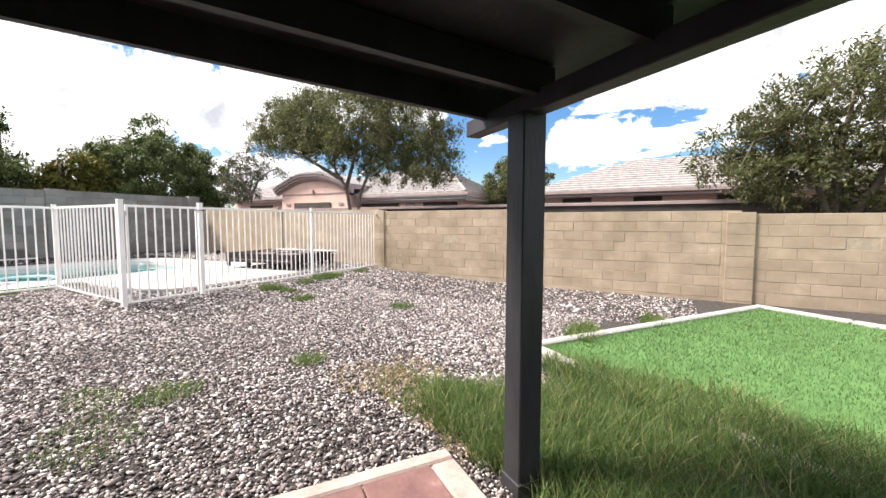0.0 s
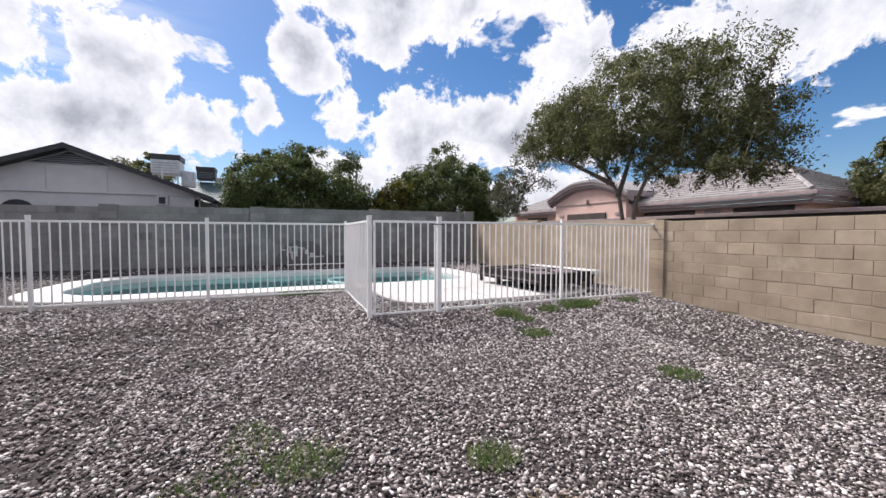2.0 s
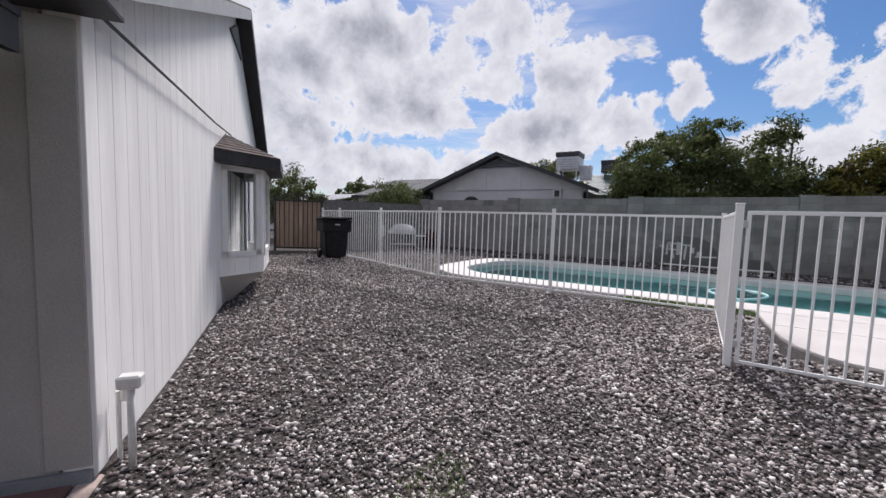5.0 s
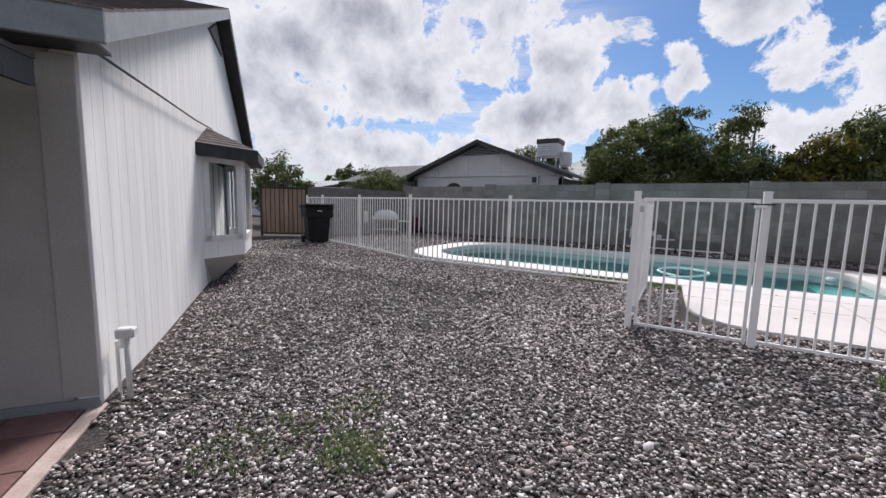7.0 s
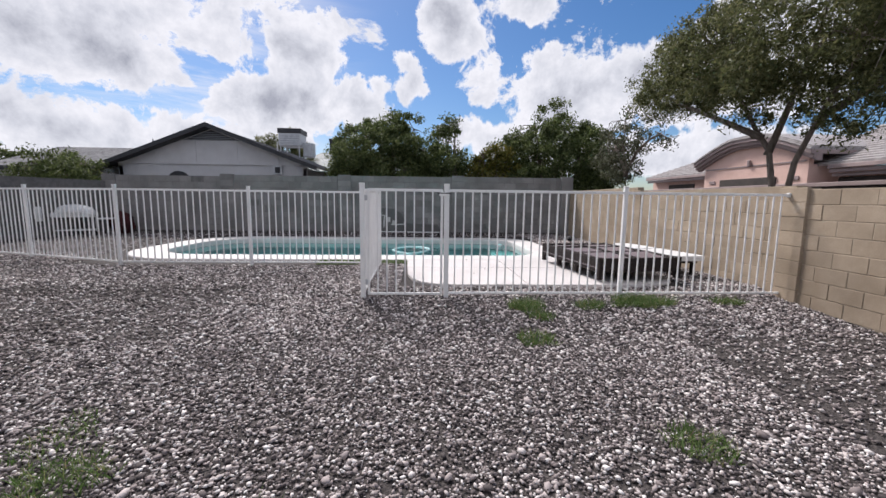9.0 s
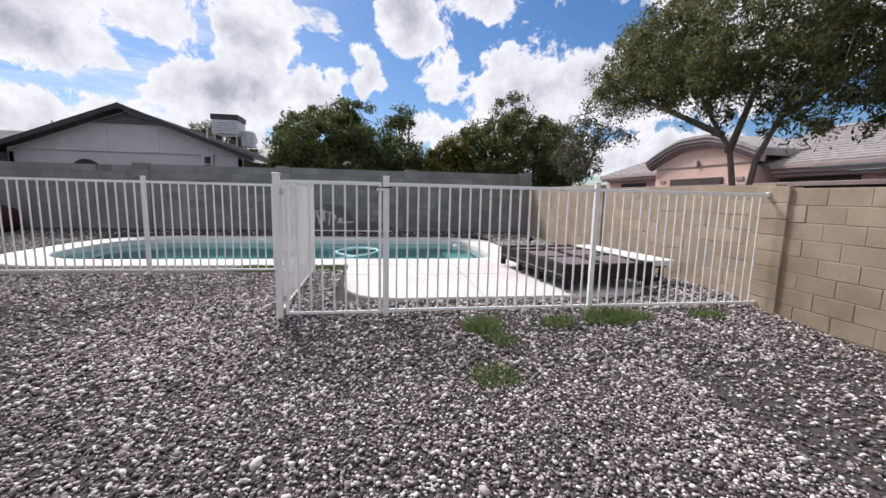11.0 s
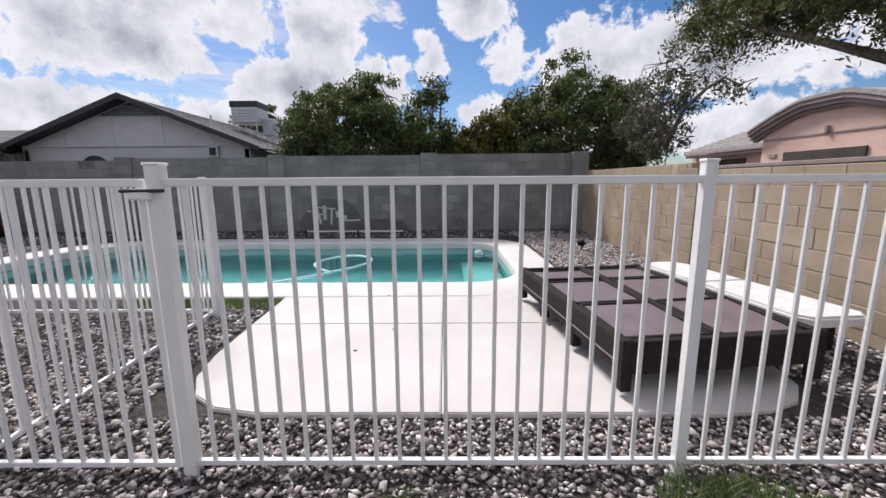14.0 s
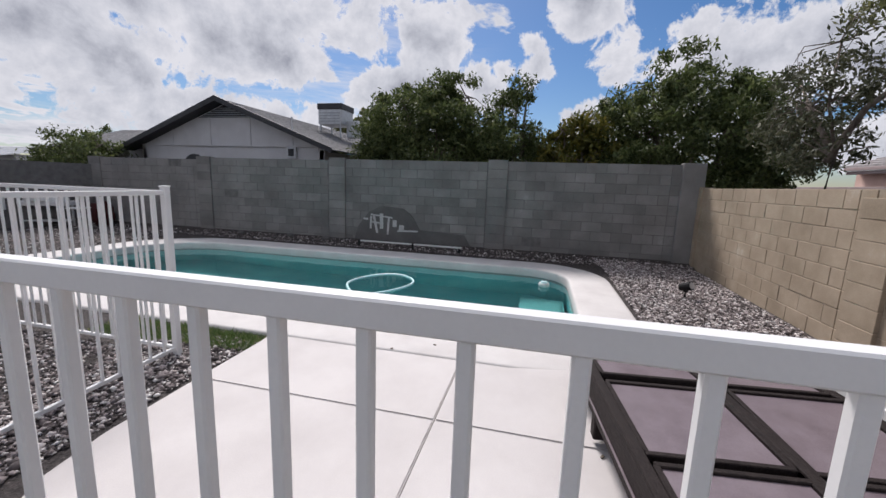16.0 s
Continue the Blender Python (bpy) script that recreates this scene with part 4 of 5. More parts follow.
hose = thing("pool_hose", "pale blue hose floating in a loop on the water", "pool hose")
hp_ = [(-9.9, 2.0), (-10.3, 2.5), (-10.62, 2.86), (-10.93, 3.13), (-11.34, 3.45), (-11.8, 3.62), (-12.14, 3.54), (-12.37, 3.26), (-12.31, 2.96), (-12.0, 2.72), (-11.58, 2.64), (-11.2, 2.84), (-10.9, 3.14)]
sm = []
for i in range(len(hp_) - 1):
    p0, p1, p2, p3 = (Vector(hp_[max(0, min(len(hp_) - 1, i + k))]) for k in (-1, 0, 1, 2))
    for k in range(5):
        t = k / 5
        sm.append(0.5 * ((2 * p1) + (p2 - p0) * t + (2 * p0 - 5 * p1 + 4 * p2 - p3) * t * t + (3 * p1 - p0 - 3 * p2 + p3) * t ** 3))
part("tube", tube([((p.x, p.y, -0.05), 0.02) for p in sm], 8), HOSE, hose, smooth=True)
fl = thing("chlorine_float", "round white floating dispenser in the pool", "pool float")
part("body", tube([((-12.55, 5.72, -0.09), 0.07), ((-12.55, 5.72, -0.03), 0.09), ((-12.55, 5.72, 0.0), 0.085)], 16), PVC, fl, smooth=True)
part("lid", tube([((-12.55, 5.72, 0.0), 0.06), ((-12.55, 5.72, 0.025), 0.05)], 16), HOSE, fl)

lamp = thing("garden_spotlight", "small black garden spotlight on a stake in gravel", "spotlight", at=Matrix.Translation((-12.04, 7.66, gz(-12.04))))
part("stake", tube([((0, 0, -0.06), 0.012), ((0, 0, 0.12), 0.012)], 8), BLACK_PLASTIC, lamp)
part("head", tube([((-0.06, -0.05, 0.14), 0.05), ((0.06, 0.05, 0.20), 0.065)], 12), BLACK_PLASTIC, lamp)
part("bracket", box((0, 0, 0.115), (0.03, 0.06, 0.04), 0.004), BLACK_PLASTIC, lamp)
part("lens", tube([((0.061, 0.051, 0.2005), 0.05), ((0.065, 0.054, 0.2025), 0.05)], 12), GALV, lamp)
for i, (y, x) in enumerate(((-1.8, -14.35), (-0.4, -14.4), (0.6, -14.38))):
    r = thing("wall_rock", "dark rounded rock by the grey wall", "rock", "rocks along the wall")
    bm = bmesh.new()
    bmesh.ops.create_icosphere(bm, subdivisions=2, radius=0.07 + 0.01 * i)
    for v in bm.verts:
        v.co = Vector((v.co.x, v.co.y * 1.2, v.co.z * 0.8)) * (1 + 0.25 * noise.noise(v.co * 12 + Vector((i, 0, 0)))) + Vector((x, y, gz(x) + 0.04))
    part("stone", bm, PATCH, r, smooth=True)

# ---- side yard ----
bin_ = thing("wheeled_bin", "black plastic wheeled rubbish bin with lid", "wheeled bin", at=Matrix.Translation((-9.52, -6.36, gz(-9.5))) @ Matrix.Rotation(radians(-27), 4, "Z") @ Matrix.Diagonal((1.18, 1.1, 1.08, 1)))
bm = bmesh.new()
lo = [bm.verts.new(q) for q in ((-0.24, -0.26, 0.05), (0.24, -0.26, 0.05), (0.24, 0.26, 0.05), (-0.24, 0.26, 0.05))]
hi = [bm.verts.new(q) for q in ((-0.285, -0.31, 1.0), (0.285, -0.31, 1.0), (0.285, 0.30, 1.0), (-0.285, 0.30, 1.0))]
bm.faces.new(lo[::-1])
bm.faces.new(hi)
for i in range(4):
    bm.faces.new((lo[i], lo[(i + 1) % 4], hi[(i + 1) % 4], hi[i]))
bmesh.ops.bevel(bm, geom=bm.edges[:], offset=0.03, segments=2, affect="EDGES")
part("body", bm, BLACK_PLASTIC, bin_)
part("collar", box((0, -0.01, 0.84), (0.66, 0.72, 0.27), 0.03), BLACK_PLASTIC, bin_)
part("rim", box((0, -0.01, 0.985), (0.70, 0.76, 0.05), 0.012), BLACK_PLASTIC, bin_)
part("lid", box((0, 0.0, 1.045), (0.70, 0.80, 0.06), 0.022, Matrix.Rotation(radians(3), 4, "X")), BLACK_PLASTIC, bin_)
part("handle", tube([((-0.26, -0.44, 0.98), 0.016), ((0.26, -0.44, 0.98), 0.016)], 8), BLACK_PLASTIC, bin_)
for x in (-0.29, 0.29):
    part("wheel", tube([((x - 0.03, -0.26, 0.11), 0.125), ((x + 0.03, -0.26, 0.11), 0.125)], 16), BLACK_PLASTIC, bin_)
part("label_plate", box((0.0, 0.354, 0.9), (0.12, 0.008, 0.03), 0.002), GALV, bin_)

g0, g1 = Vector((-9.74, -9.45, 0)), Vector((-10.62, -8.2, 0))
sg = thing("side_gate", "weathered tan board gate in a black steel frame", "gate")
dd = g1 - g0
grot = Matrix.Rotation(math.atan2(dd.y, dd.x), 4, "Z")
BM_ = mesh_of("board", box((0, 0, 0.5), (0.125, 0.02, 1), 0.003), GATE_WOOD)
for i in range(10):
    c = g0 + dd * ((i + 0.5) / 10)
    place("board", BM_, sg, Matrix.Translation((c.x, c.y, 0.14)) @ grot @ Matrix.Diagonal((1, 1, 1.60, 1)))
for i in range(11):
    c = g0 + dd * (i / 10)
    part("bar", box((c.x, c.y, 1.03), (0.022, 0.03, 1.86), 0.003, grot), STEEL_BLACK, sg)
for z in (0.16, 1.72):
    part("rail", box((g0 + g1) / 2 + Vector((0.02, 0.015, z)), (dd.length, 0.045, 0.05), 0.004, grot), STEEL_BLACK, sg)
for c in (g0, g1):
    part("post", box((c.x, c.y, 0.95), (0.07, 0.07, 1.86), 0.004, grot), STEEL_BLACK, sg)
part("latch", box((g1.x + 0.06, g1.y + 0.0, 1.05), (0.05, 0.05, 0.14), 0.006), STEEL_BLACK, sg)

bbq = thing("covered_grill", "white barbecue grill with a domed lid on a cart", "barbecue grill", at=Matrix.Translation((-13.5, -7.05, gz(-13.5) - 0.01)) @ Matrix.Rotation(radians(-65), 4, "Z") @ Matrix.Diagonal((1.0, 1.0, 0.84, 1)))
bm = bmesh.new()
bmesh.ops.create_uvsphere(bm, u_segments=20, v_segments=12, radius=1)
for v in bm.verts:
    z = v.co.z
    v.co = Vector((v.co.x * 0.5, v.co.y * 0.34, 0.84 + (z * 0.30 if z > 0 else z * 0.10)))
part("lid", bm, WHITE_COVER, bbq, smooth=True)
part("firebox", box((0, 0, 0.76), (0.98, 0.58, 0.16), 0.03), WHITE_COVER, bbq)
part("side_shelf", box((0.72, 0, 0.80), (0.4, 0.46, 0.05), 0.01), WHITE_COVER, bbq)
part("side_shelf", box((-0.70, 0, 0.62), (0.36, 0.42, 0.05), 0.01), WHITE_COVER, bbq)
part("bottom_shelf", box((0, 0, 0.22), (0.95, 0.46, 0.04), 0.01), WHITE_COVER, bbq)
for x in (-0.44, 0.44):
    for y in (-0.2, 0.2):
        part("leg", box((x, y, 0.36), (0.045, 0.045, 0.72), 0.005), WHITE_COVER, bbq)
part("handle", tube([((-0.2, -0.34, 0.92), 0.014), ((0.2, -0.34, 0.92), 0.014)], 8), GALV, bbq)
for x in (-0.5, 0.5):
    part("wheel", tube([((x - 0.02, 0.2, 0.09), 0.09), ((x + 0.02, 0.2, 0.09), 0.09)], 14), BLACK_PLASTIC, bbq)

red = thing("covered_bundle", "dark red tarpaulin bundle lying against the grey wall", "tarpaulin bundle")
bm = bmesh.new()
bmesh.ops.create_icosphere(bm, subdivisions=3, radius=1)
for v in bm.verts:
    k = 1 + 0.22 * noise.noise(v.co * 2.3)
    v.co = Vector((-14.25 + 0.22 * v.co.x * k, -6.25 + 0.36 * v.co.y * k, 0.42 + 0.38 * max(v.co.z, -0.85) * k))
part("tarpaulin", bm, RED_TARP, red, smooth=True)

# ---- neighbouring houses ----


def courses(p_low, q_low, q_high, p_high, n, step=0.02):
    """A roof slope laid in stepped courses."""
    laid = []
    a, b, c, d = (Vector(v) for v in (p_low, q_low, q_high, p_high))
    for i in range(n):
        bm = bmesh.new()
        f0, f1 = i / n, (i + 1) / n
        l0, r0 = a.lerp(d, f0), b.lerp(c, f0)
        l1, r1 = a.lerp(d, f1), b.lerp(c, f1)
        up = Vector((0, 0, step))
        v = [bm.verts.new(x) for x in (l0 + up, r0 + up, r1, l1, l0 - up, r0 - up)]
        if (r1 - l1).length > 0.02:
            bm.faces.new(v[:4])
        else:
            bm.faces.new((v[0], v[1], v[2]))
        bm.faces.new((v[4], v[5], v[1], v[0]))
        bmesh.ops.recalc_face_normals(bm, faces=bm.faces)
        laid.append(bm)
    return laid


nb = thing("neighbour_house", "pale grey gabled house with grey shingle roof", "house")
NX, NYL, NYR, NYC, NZE, NZP = -17.5, -9.1, -0.75, -4.95, 2.55, 4.12
part("gable_wall", solid([(NX, NYL + 0.5, 0), (NX, NYR - 0.5, 0), (NX, NYR - 0.5, NZE + 0.05), (NX, NYC, NZP - 0.12), (NX, NYL + 0.5, NZE + 0.05)], (1, 0, 0), 0.15), NB_WALL, nb)
for y in (-7.2, -5.6, -4.0, -2.4):
    part("batten", box((NX + 0.012, y, (NZE + 0.5)), (0.02, 0.05, 1.0)), NB_WALL, nb)
part("band", box((NX + 0.03, NYC, 2.62), (0.05, NYR - NYL - 1.1, 0.05), 0.004), NB_WALL, nb)
part("side_wall", box((-22.5, NYR - 0.6, 1.25), (10, 0.15, 2.5)), NB_WALL, nb)
part("side_wall", box((-22.5, NYL + 0.6, 1.25), (10, 0.15, 2.5)), NB_WALL, nb)
for ye, s in ((NYR, 1), (NYL, -1)):
    part("roof_course", courses((NX + 0.45, ye, NZE - 0.05), (-27.5, ye, NZE - 0.05), (-27.5, NYC, NZP), (NX + 0.45, NYC, NZP), 20), SHINGLE_GREY, nb)
    part("rake_board", solid([(NX + 0.46, ye, NZE + 0.0), (NX + 0.46, NYC, NZP + 0.05), (NX + 0.46, NYC, NZP - 0.12), (NX + 0.46, ye, NZE - 0.16)], (1, 0, 0), 0.04), POST_DARK, nb)
    part("soffit", solid([(NX + 0.44, ye, NZE - 0.12), (NX + 0.44, NYC, NZP - 0.09), (NX - 0.1, NYC, NZP - 0.09), (NX - 0.1, ye, NZE - 0.12)], (0, 0, 1), 0.02), POST_DARK, nb)
part("gable_vent", solid([(NX + 0.02, NYC - 1.1, NZP - 0.58), (NX + 0.02, NYC + 1.1, NZP - 0.58), (NX + 0.02, NYC, NZP - 0.17)], (1, 0, 0), 0.02), POST_DARK, nb)
for i in range(5):
    z = NZP - 0.56 + i * 0.07
    w_ = (NZP - 0.17 - z) / 0.41 * 1.05
    part("vent_slat", box((NX + 0.04, NYC, z), (0.03, 2 * w_, 0.03)), TRIM_GREY, nb)
part("wall_vent", box((NX + 0.05, -2.4, 2.42), (0.1, 0.34, 0.34), 0.01), GALV, nb)
part("wall_vent_slot", box((NX + 0.11, -2.4, 2.42), (0.02, 0.2, 0.24), 0.004), POST_DARK, nb)
part("arched_window", tube([((NX + 0.01, -6.3, 1.83), 0.5), ((NX + 0.04, -6.3, 1.83), 0.5)], 20), POST_DARK, nb)
# lower wing
part("wing_wall", box((-21.6, -11.1, 1.2), (8.6, 4.2, 2.4)), NB_WALL, nb)
part("roof_course", courses((-17.0, -13.4, 2.38), (-17.0, -8.9, 2.38), (-20.6, -8.9, 3.55), (-20.6, -13.4, 3.55), 16), SHINGLE_GREY, nb)
part("roof_course", courses((-24.2, -13.4, 2.38), (-24.2, -8.9, 2.38), (-20.6, -8.9, 3.55), (-20.6, -13.4, 3.55), 16), SHINGLE_GREY, nb)
part("wing_gable", solid([(-17.4, -13.2, 2.3), (-23.8, -13.2, 2.3), (-20.6, -13.2, 3.45)], (0, -1, 0), 0.12), NB_WALL, nb)
part("wing_fascia", box((-16.98, -11.15, 2.33), (0.05, 4.5, 0.16), 0.004), POST_DARK, nb)


def cooler(x, y, z, s, label, case=None):
    t = thing("rooftop_cooler", label, "air cooler", "rooftop coolers", at=Matrix.Translation((x, y, z)))
    part("case", box((0, 0, 0.55 * s), (1.05 * s, 1.05 * s, 0.62 * s), 0.02), case or GALV, t)
    part("top_band", box((0, 0, 0.95 * s), (1.12 * s, 1.12 * s, 0.24 * s), 0.02), POST_DARK, t, "dark top band")
    for i in range(4):
        part("louvre", box((0.53 * s, 0, (0.36 + 0.11 * i) * s), (0.03, 0.9 * s, 0.02), 0.0), TRIM_GREY, t)
    for a in (-0.45, 0.45):
        for b in (-0.45, 0.45):
            part("leg", box((a * s, b * s, 0.0), (0.05, 0.05, 0.6 * s)), GALV, t)
    part("duct", box((-0.2 * s, 0.75 * s, 0.1 * s), (0.5 * s, 0.5 * s, 0.7 * s), 0.03), GALV, t)


cooler(-21.6, -3.1, 3.62, 1.0, "grey metal rooftop cooler with a dark top band")
far = thing("far_house", "distant house with a dark teal roof", "house")
part("wall", box((-33.0, -1.5, 1.6), (7, 9, 3.2)), NB_WALL, far)
part("roof_course", courses((-29, -6.5, 3.2), (-29, 3.6, 3.2), (-33, 1.5, 4.9), (-33, -4.5, 4.9), 14), TEAL_ROOF, far)
part("roof_course", courses((-37, -6.5, 3.2), (-29, -6.5, 3.2), (-33, -4.5, 4.9), (-33.1, -4.5, 4.9), 14), TEAL_ROOF, far)
cooler(-32.8, -3.2, 4.75, 1.05, "dark rooftop cooler on a far roof", POST_DARK)
shed = thing("far_shed", "low white-roofed building beyond the gate", "building")
part("wall", box((-20.5, -20.5, 1.1), (5, 9, 2.2)), NB_WALL, shed)
part("roof_course", courses((-17.6, -25.5, 2.15), (-17.6, -15.8, 2.15), (-21, -15.8, 2.75), (-21, -25.5, 2.75), 8), GALV, shed)

h1 = thing("pink_house", "pink stucco house with arched gable and grey tile roof", "house")
YW = 20.6
XL, XR, XG0, XG1 = -30.5, -8.9, -23.7, -16.7
part("wall", box(((XG1 + XR - 0.5) / 2, YW + 4, 1.3), (XR - 0.5 - XG1, 8, 2.6)), PINK, h1)
# main wing: front slope and hip end
part("roof_course", courses((XG1 - 2.0, YW - 0.5, 2.98), (XR, YW - 0.5, 2.98), (-12.2, YW + 3.8, 4.85), (XG1 - 2.0, YW + 3.8, 4.85), 15, 0.065), TILE_ROOF, h1)
part("roof_course", courses((XR, YW - 0.5, 2.98), (XR, YW + 8.2, 2.98), (-12.2, YW + 3.9, 4.85), (-12.2, YW + 3.8, 4.85), 15, 0.065), TILE_ROOF, h1)
part("hip_ridge", tube([((XR, YW - 0.5, 3.02), 0.09), ((-12.2, YW + 3.8, 4.9), 0.09), ((XG1 - 2.0, YW + 3.8, 4.9), 0.09)], 6), TILE_ROOF, h1)
for k, (dy, z, h) in enumerate(((-0.5, 2.86, 0.16), (-0.40, 2.69, 0.16), (-0.26, 2.53, 0.14))):
    part("fascia", box(((XG1 + XR) / 2 + 0.1 - 0.06 * k, YW + dy, z), (XR - XG1 + 0.2 - 0.12 * k, 0.12, h), 0.015), PINK_TRIM, h1)
    part("fascia", box((XR - 0.1 * k, YW + 3.85, z), (0.12, 8.6 - 0.2 * k, h), 0.015), PINK_TRIM, h1)
for x, w_ in ((-15.2, 2.9), (-10.8, 2.3)):
    part("window", box((x, YW - 0.02, 1.95), (w_, 0.08, 0.95), 0.01), DARK, h1)
part("wall_vent", box((-12.9, YW - 0.03, 2.3), (0.7, 0.06, 0.25), 0.01), PINK_TRIM, h1)
# gable with a low arched eave
GXC, GW, GY = -20.2, 3.5, YW - 0.9


def arch_z(t):
    return 3.55 + 0.92 * (1 - (max(0.0, abs(t) - 0.22) / 0.78) ** 1.3)


arc = [(GXC + t * GW, arch_z(t)) for t in (-1 + i / 8 for i in range(17))]
part("gable_wall", solid([(GXC - GW + 0.45, GY, 0)] + [(x, GY, z - 0.25) for x, z in arc if abs(x - GXC) < GW - 0.4] + [(GXC + GW - 0.45, GY, 0)], (0, -1, 0), 0.2), PINK, h1)
part("gable_side", box((GXC + GW - 0.55, GY + 2.6, 1.5), (0.2, 5.0, 3.0)), PINK, h1)


def arch_band(dz0, dz1, y0, y1):
    """A bent board that follows the arch between two offsets."""
    bm = bmesh.new()
    rings = [[bm.verts.new(q) for q in ((x, y0, z + dz0), (x, y0, z + dz1), (x, y1, z + dz1), (x, y1, z + dz0))] for x, z in arc]
    for a, b in zip(rings, rings[1:]):
        for k in range(4):
            bm.faces.new((a[k], b[k], b[(k + 1) % 4], a[(k + 1) % 4]))
    bm.faces.new(rings[0])
    bm.faces.new(rings[-1][::-1])
    bmesh.ops.recalc_face_normals(bm, faces=bm.faces)
    return bm


part("arched_eave", arch_band(-0.16, 0.0, GY - 0.42, GY + 5.2), PINK_TRIM, h1, "mauve arched eave board")
part("arched_moulding", arch_band(-0.32, -0.165, GY - 0.30, GY + 0.1), PINK_TRIM, h1)
part("arched_moulding", arch_band(-0.43, -0.325, GY - 0.16, GY + 0.1), PINK_TRIM, h1)
for k in range(3):
    part("tile_course", arch_band(0.004 + 0.055 * k, 0.055 + 0.055 * k, GY - 0.48 + 0.05 * k, GY + 5.2), TILE_ROOF, h1)
part("dark_window", box((-20.3, GY - 0.03, 2.25), (3.4, 0.08, 0.62), 0.01), DARK, h1)
for x in (-22.6, -17.7):
    part("wall_vent", box((x, GY - 0.03, 2.45), (0.4, 0.05, 0.16), 0.01), PINK_TRIM, h1)
part("string_line", box((GXC, GY - 0.015, 3.16), (5.9, 0.05, 0.06)), PINK_TRIM, h1)
part("wall_lamp", box((-20.15, GY - 0.08, 3.3), (0.16, 0.12, 0.3), 0.03), PINK_TRIM, h1)
# lower wing
part("side_wall", box((-27.5, YW + 4, 1.4), (6.0, 7.2, 2.8)), PINK, h1)
part("roof_course", courses((XL, YW - 0.2, 3.12), (XG0, YW - 0.2, 3.12), (XG0, YW + 4.2, 5.0), (-27.6, YW + 4.2, 5.0), 15, 0.065), TILE_ROOF, h1)
part("roof_course", courses((XL, YW + 8.6, 3.12), (XL, YW - 0.2, 3.12), (-27.6, YW + 4.2, 5.0), (-27.6, YW + 4.3, 5.0), 15, 0.065), TILE_ROOF, h1)
for k, (dy, z) in enumerate(((-0.2, 2.99), (-0.1, 2.82))):
    part("fascia", box(((XL + XG0) / 2 + 0.1, YW + dy, z), (XG0 - XL - 0.1 * k, 0.12, 0.16), 0.015), PINK_TRIM, h1)
part("window", box((-27.2, YW + 0.38, 2.1), (2.6, 0.08, 0.9), 0.01), DARK, h1)

h2 = thing("second_pink_house", "pink stucco house with a wide grey tile roof", "house")
part("wall", box((3.4, YW + 4.2, 1.4), (16.0, 8, 2.8)), PINK, h2)
part("roof_course", courses((-5.4, YW - 0.6, 2.78), (12.6, YW - 0.6, 2.78), (8.0, YW + 4, 4.75), (-0.6, YW + 4, 4.75), 14, 0.06), TILE_ROOF, h2)
part("roof_course", courses((-5.4, YW + 8.6, 2.78), (-5.4, YW - 0.6, 2.78), (-0.6, YW + 4, 4.75), (-0.6, YW + 4.1, 4.75), 14, 0.06), TILE_ROOF, h2)
part("fascia", box((3.6, YW - 0.62, 2.7), (18.0, 0.08, 0.16), 0.01), PINK_TRIM, h2)
part("fascia", box((-5.42, YW + 4, 2.7), (0.08, 9.2, 0.16), 0.01), PINK_TRIM, h2)
part("lower_fascia", box((3.6, YW - 0.5, 2.54), (17.4, 0.08, 0.14), 0.01), PINK_TRIM, h2)
for x, w_ in ((-3.0, 1.4), (0.2, 1.2), (4.0, 2.2), (8.0, 1.6)):
    part("window", box((x, YW + 0.18, 1.95), (w_, 0.08, 1.0), 0.01), DARK, h2)

fw = thing("far_wall", "mauve capped wall beyond the yard's block wall, face darkened for shade", "wall", kind="structure")
# shaded face below the cap, its shade put into the colour
part("body", box((-6, 14.5, 0.83), (44, 0.2, 1.94)), DARK, fw)
part("cap", box((-6, 14.5, 1.85), (44, 0.34, 0.11), 0.01), PINK_TRIM, fw)

# ---- trees ----


def leaf_cloud(name, centres, radii, per, size, mat, parent, droop=0.25):
    """Many small bent leaves in clumps."""
    c = np.repeat(np.array(centres), per, axis=0)
    r = np.repeat(np.array(radii), per)
    n = len(c)
    d = rng.normal(size=(n, 3))
    d /= np.linalg.norm(d, axis=1)[:, None]
    p = c + d * (r * rng.random(n) ** 0.55)[:, None] * np.array([1, 1, 0.75])
    p[:, 2] -= droop * r * rng.random(n)
    u = rng.normal(size=(n, 3))
    u[:, 2] -= 0.5
    u /= np.linalg.norm(u, axis=1)[:, None]
    w = np.cross(u, rng.normal(size=(n, 3)))
    w /= np.linalg.norm(w, axis=1)[:, None]
    s = size * (0.6 + 0.9 * rng.random(n))[:, None]
    k = np.cross(u, w)
    a, b2, c2, e = p - u * s, p + w * s * 0.36 + k * s * 0.12, p + u * s, p - w * s * 0.36 + k * s * 0.12
    verts = np.stack([a, b2, c2, e], axis=1).reshape(-1, 3)
    faces = np.arange(4 * n).reshape(n, 4)
    ob = new(name, raw_mesh(name, verts, faces, mat))
    ob.parent = parent
    return tagged(ob, kind="stuff")


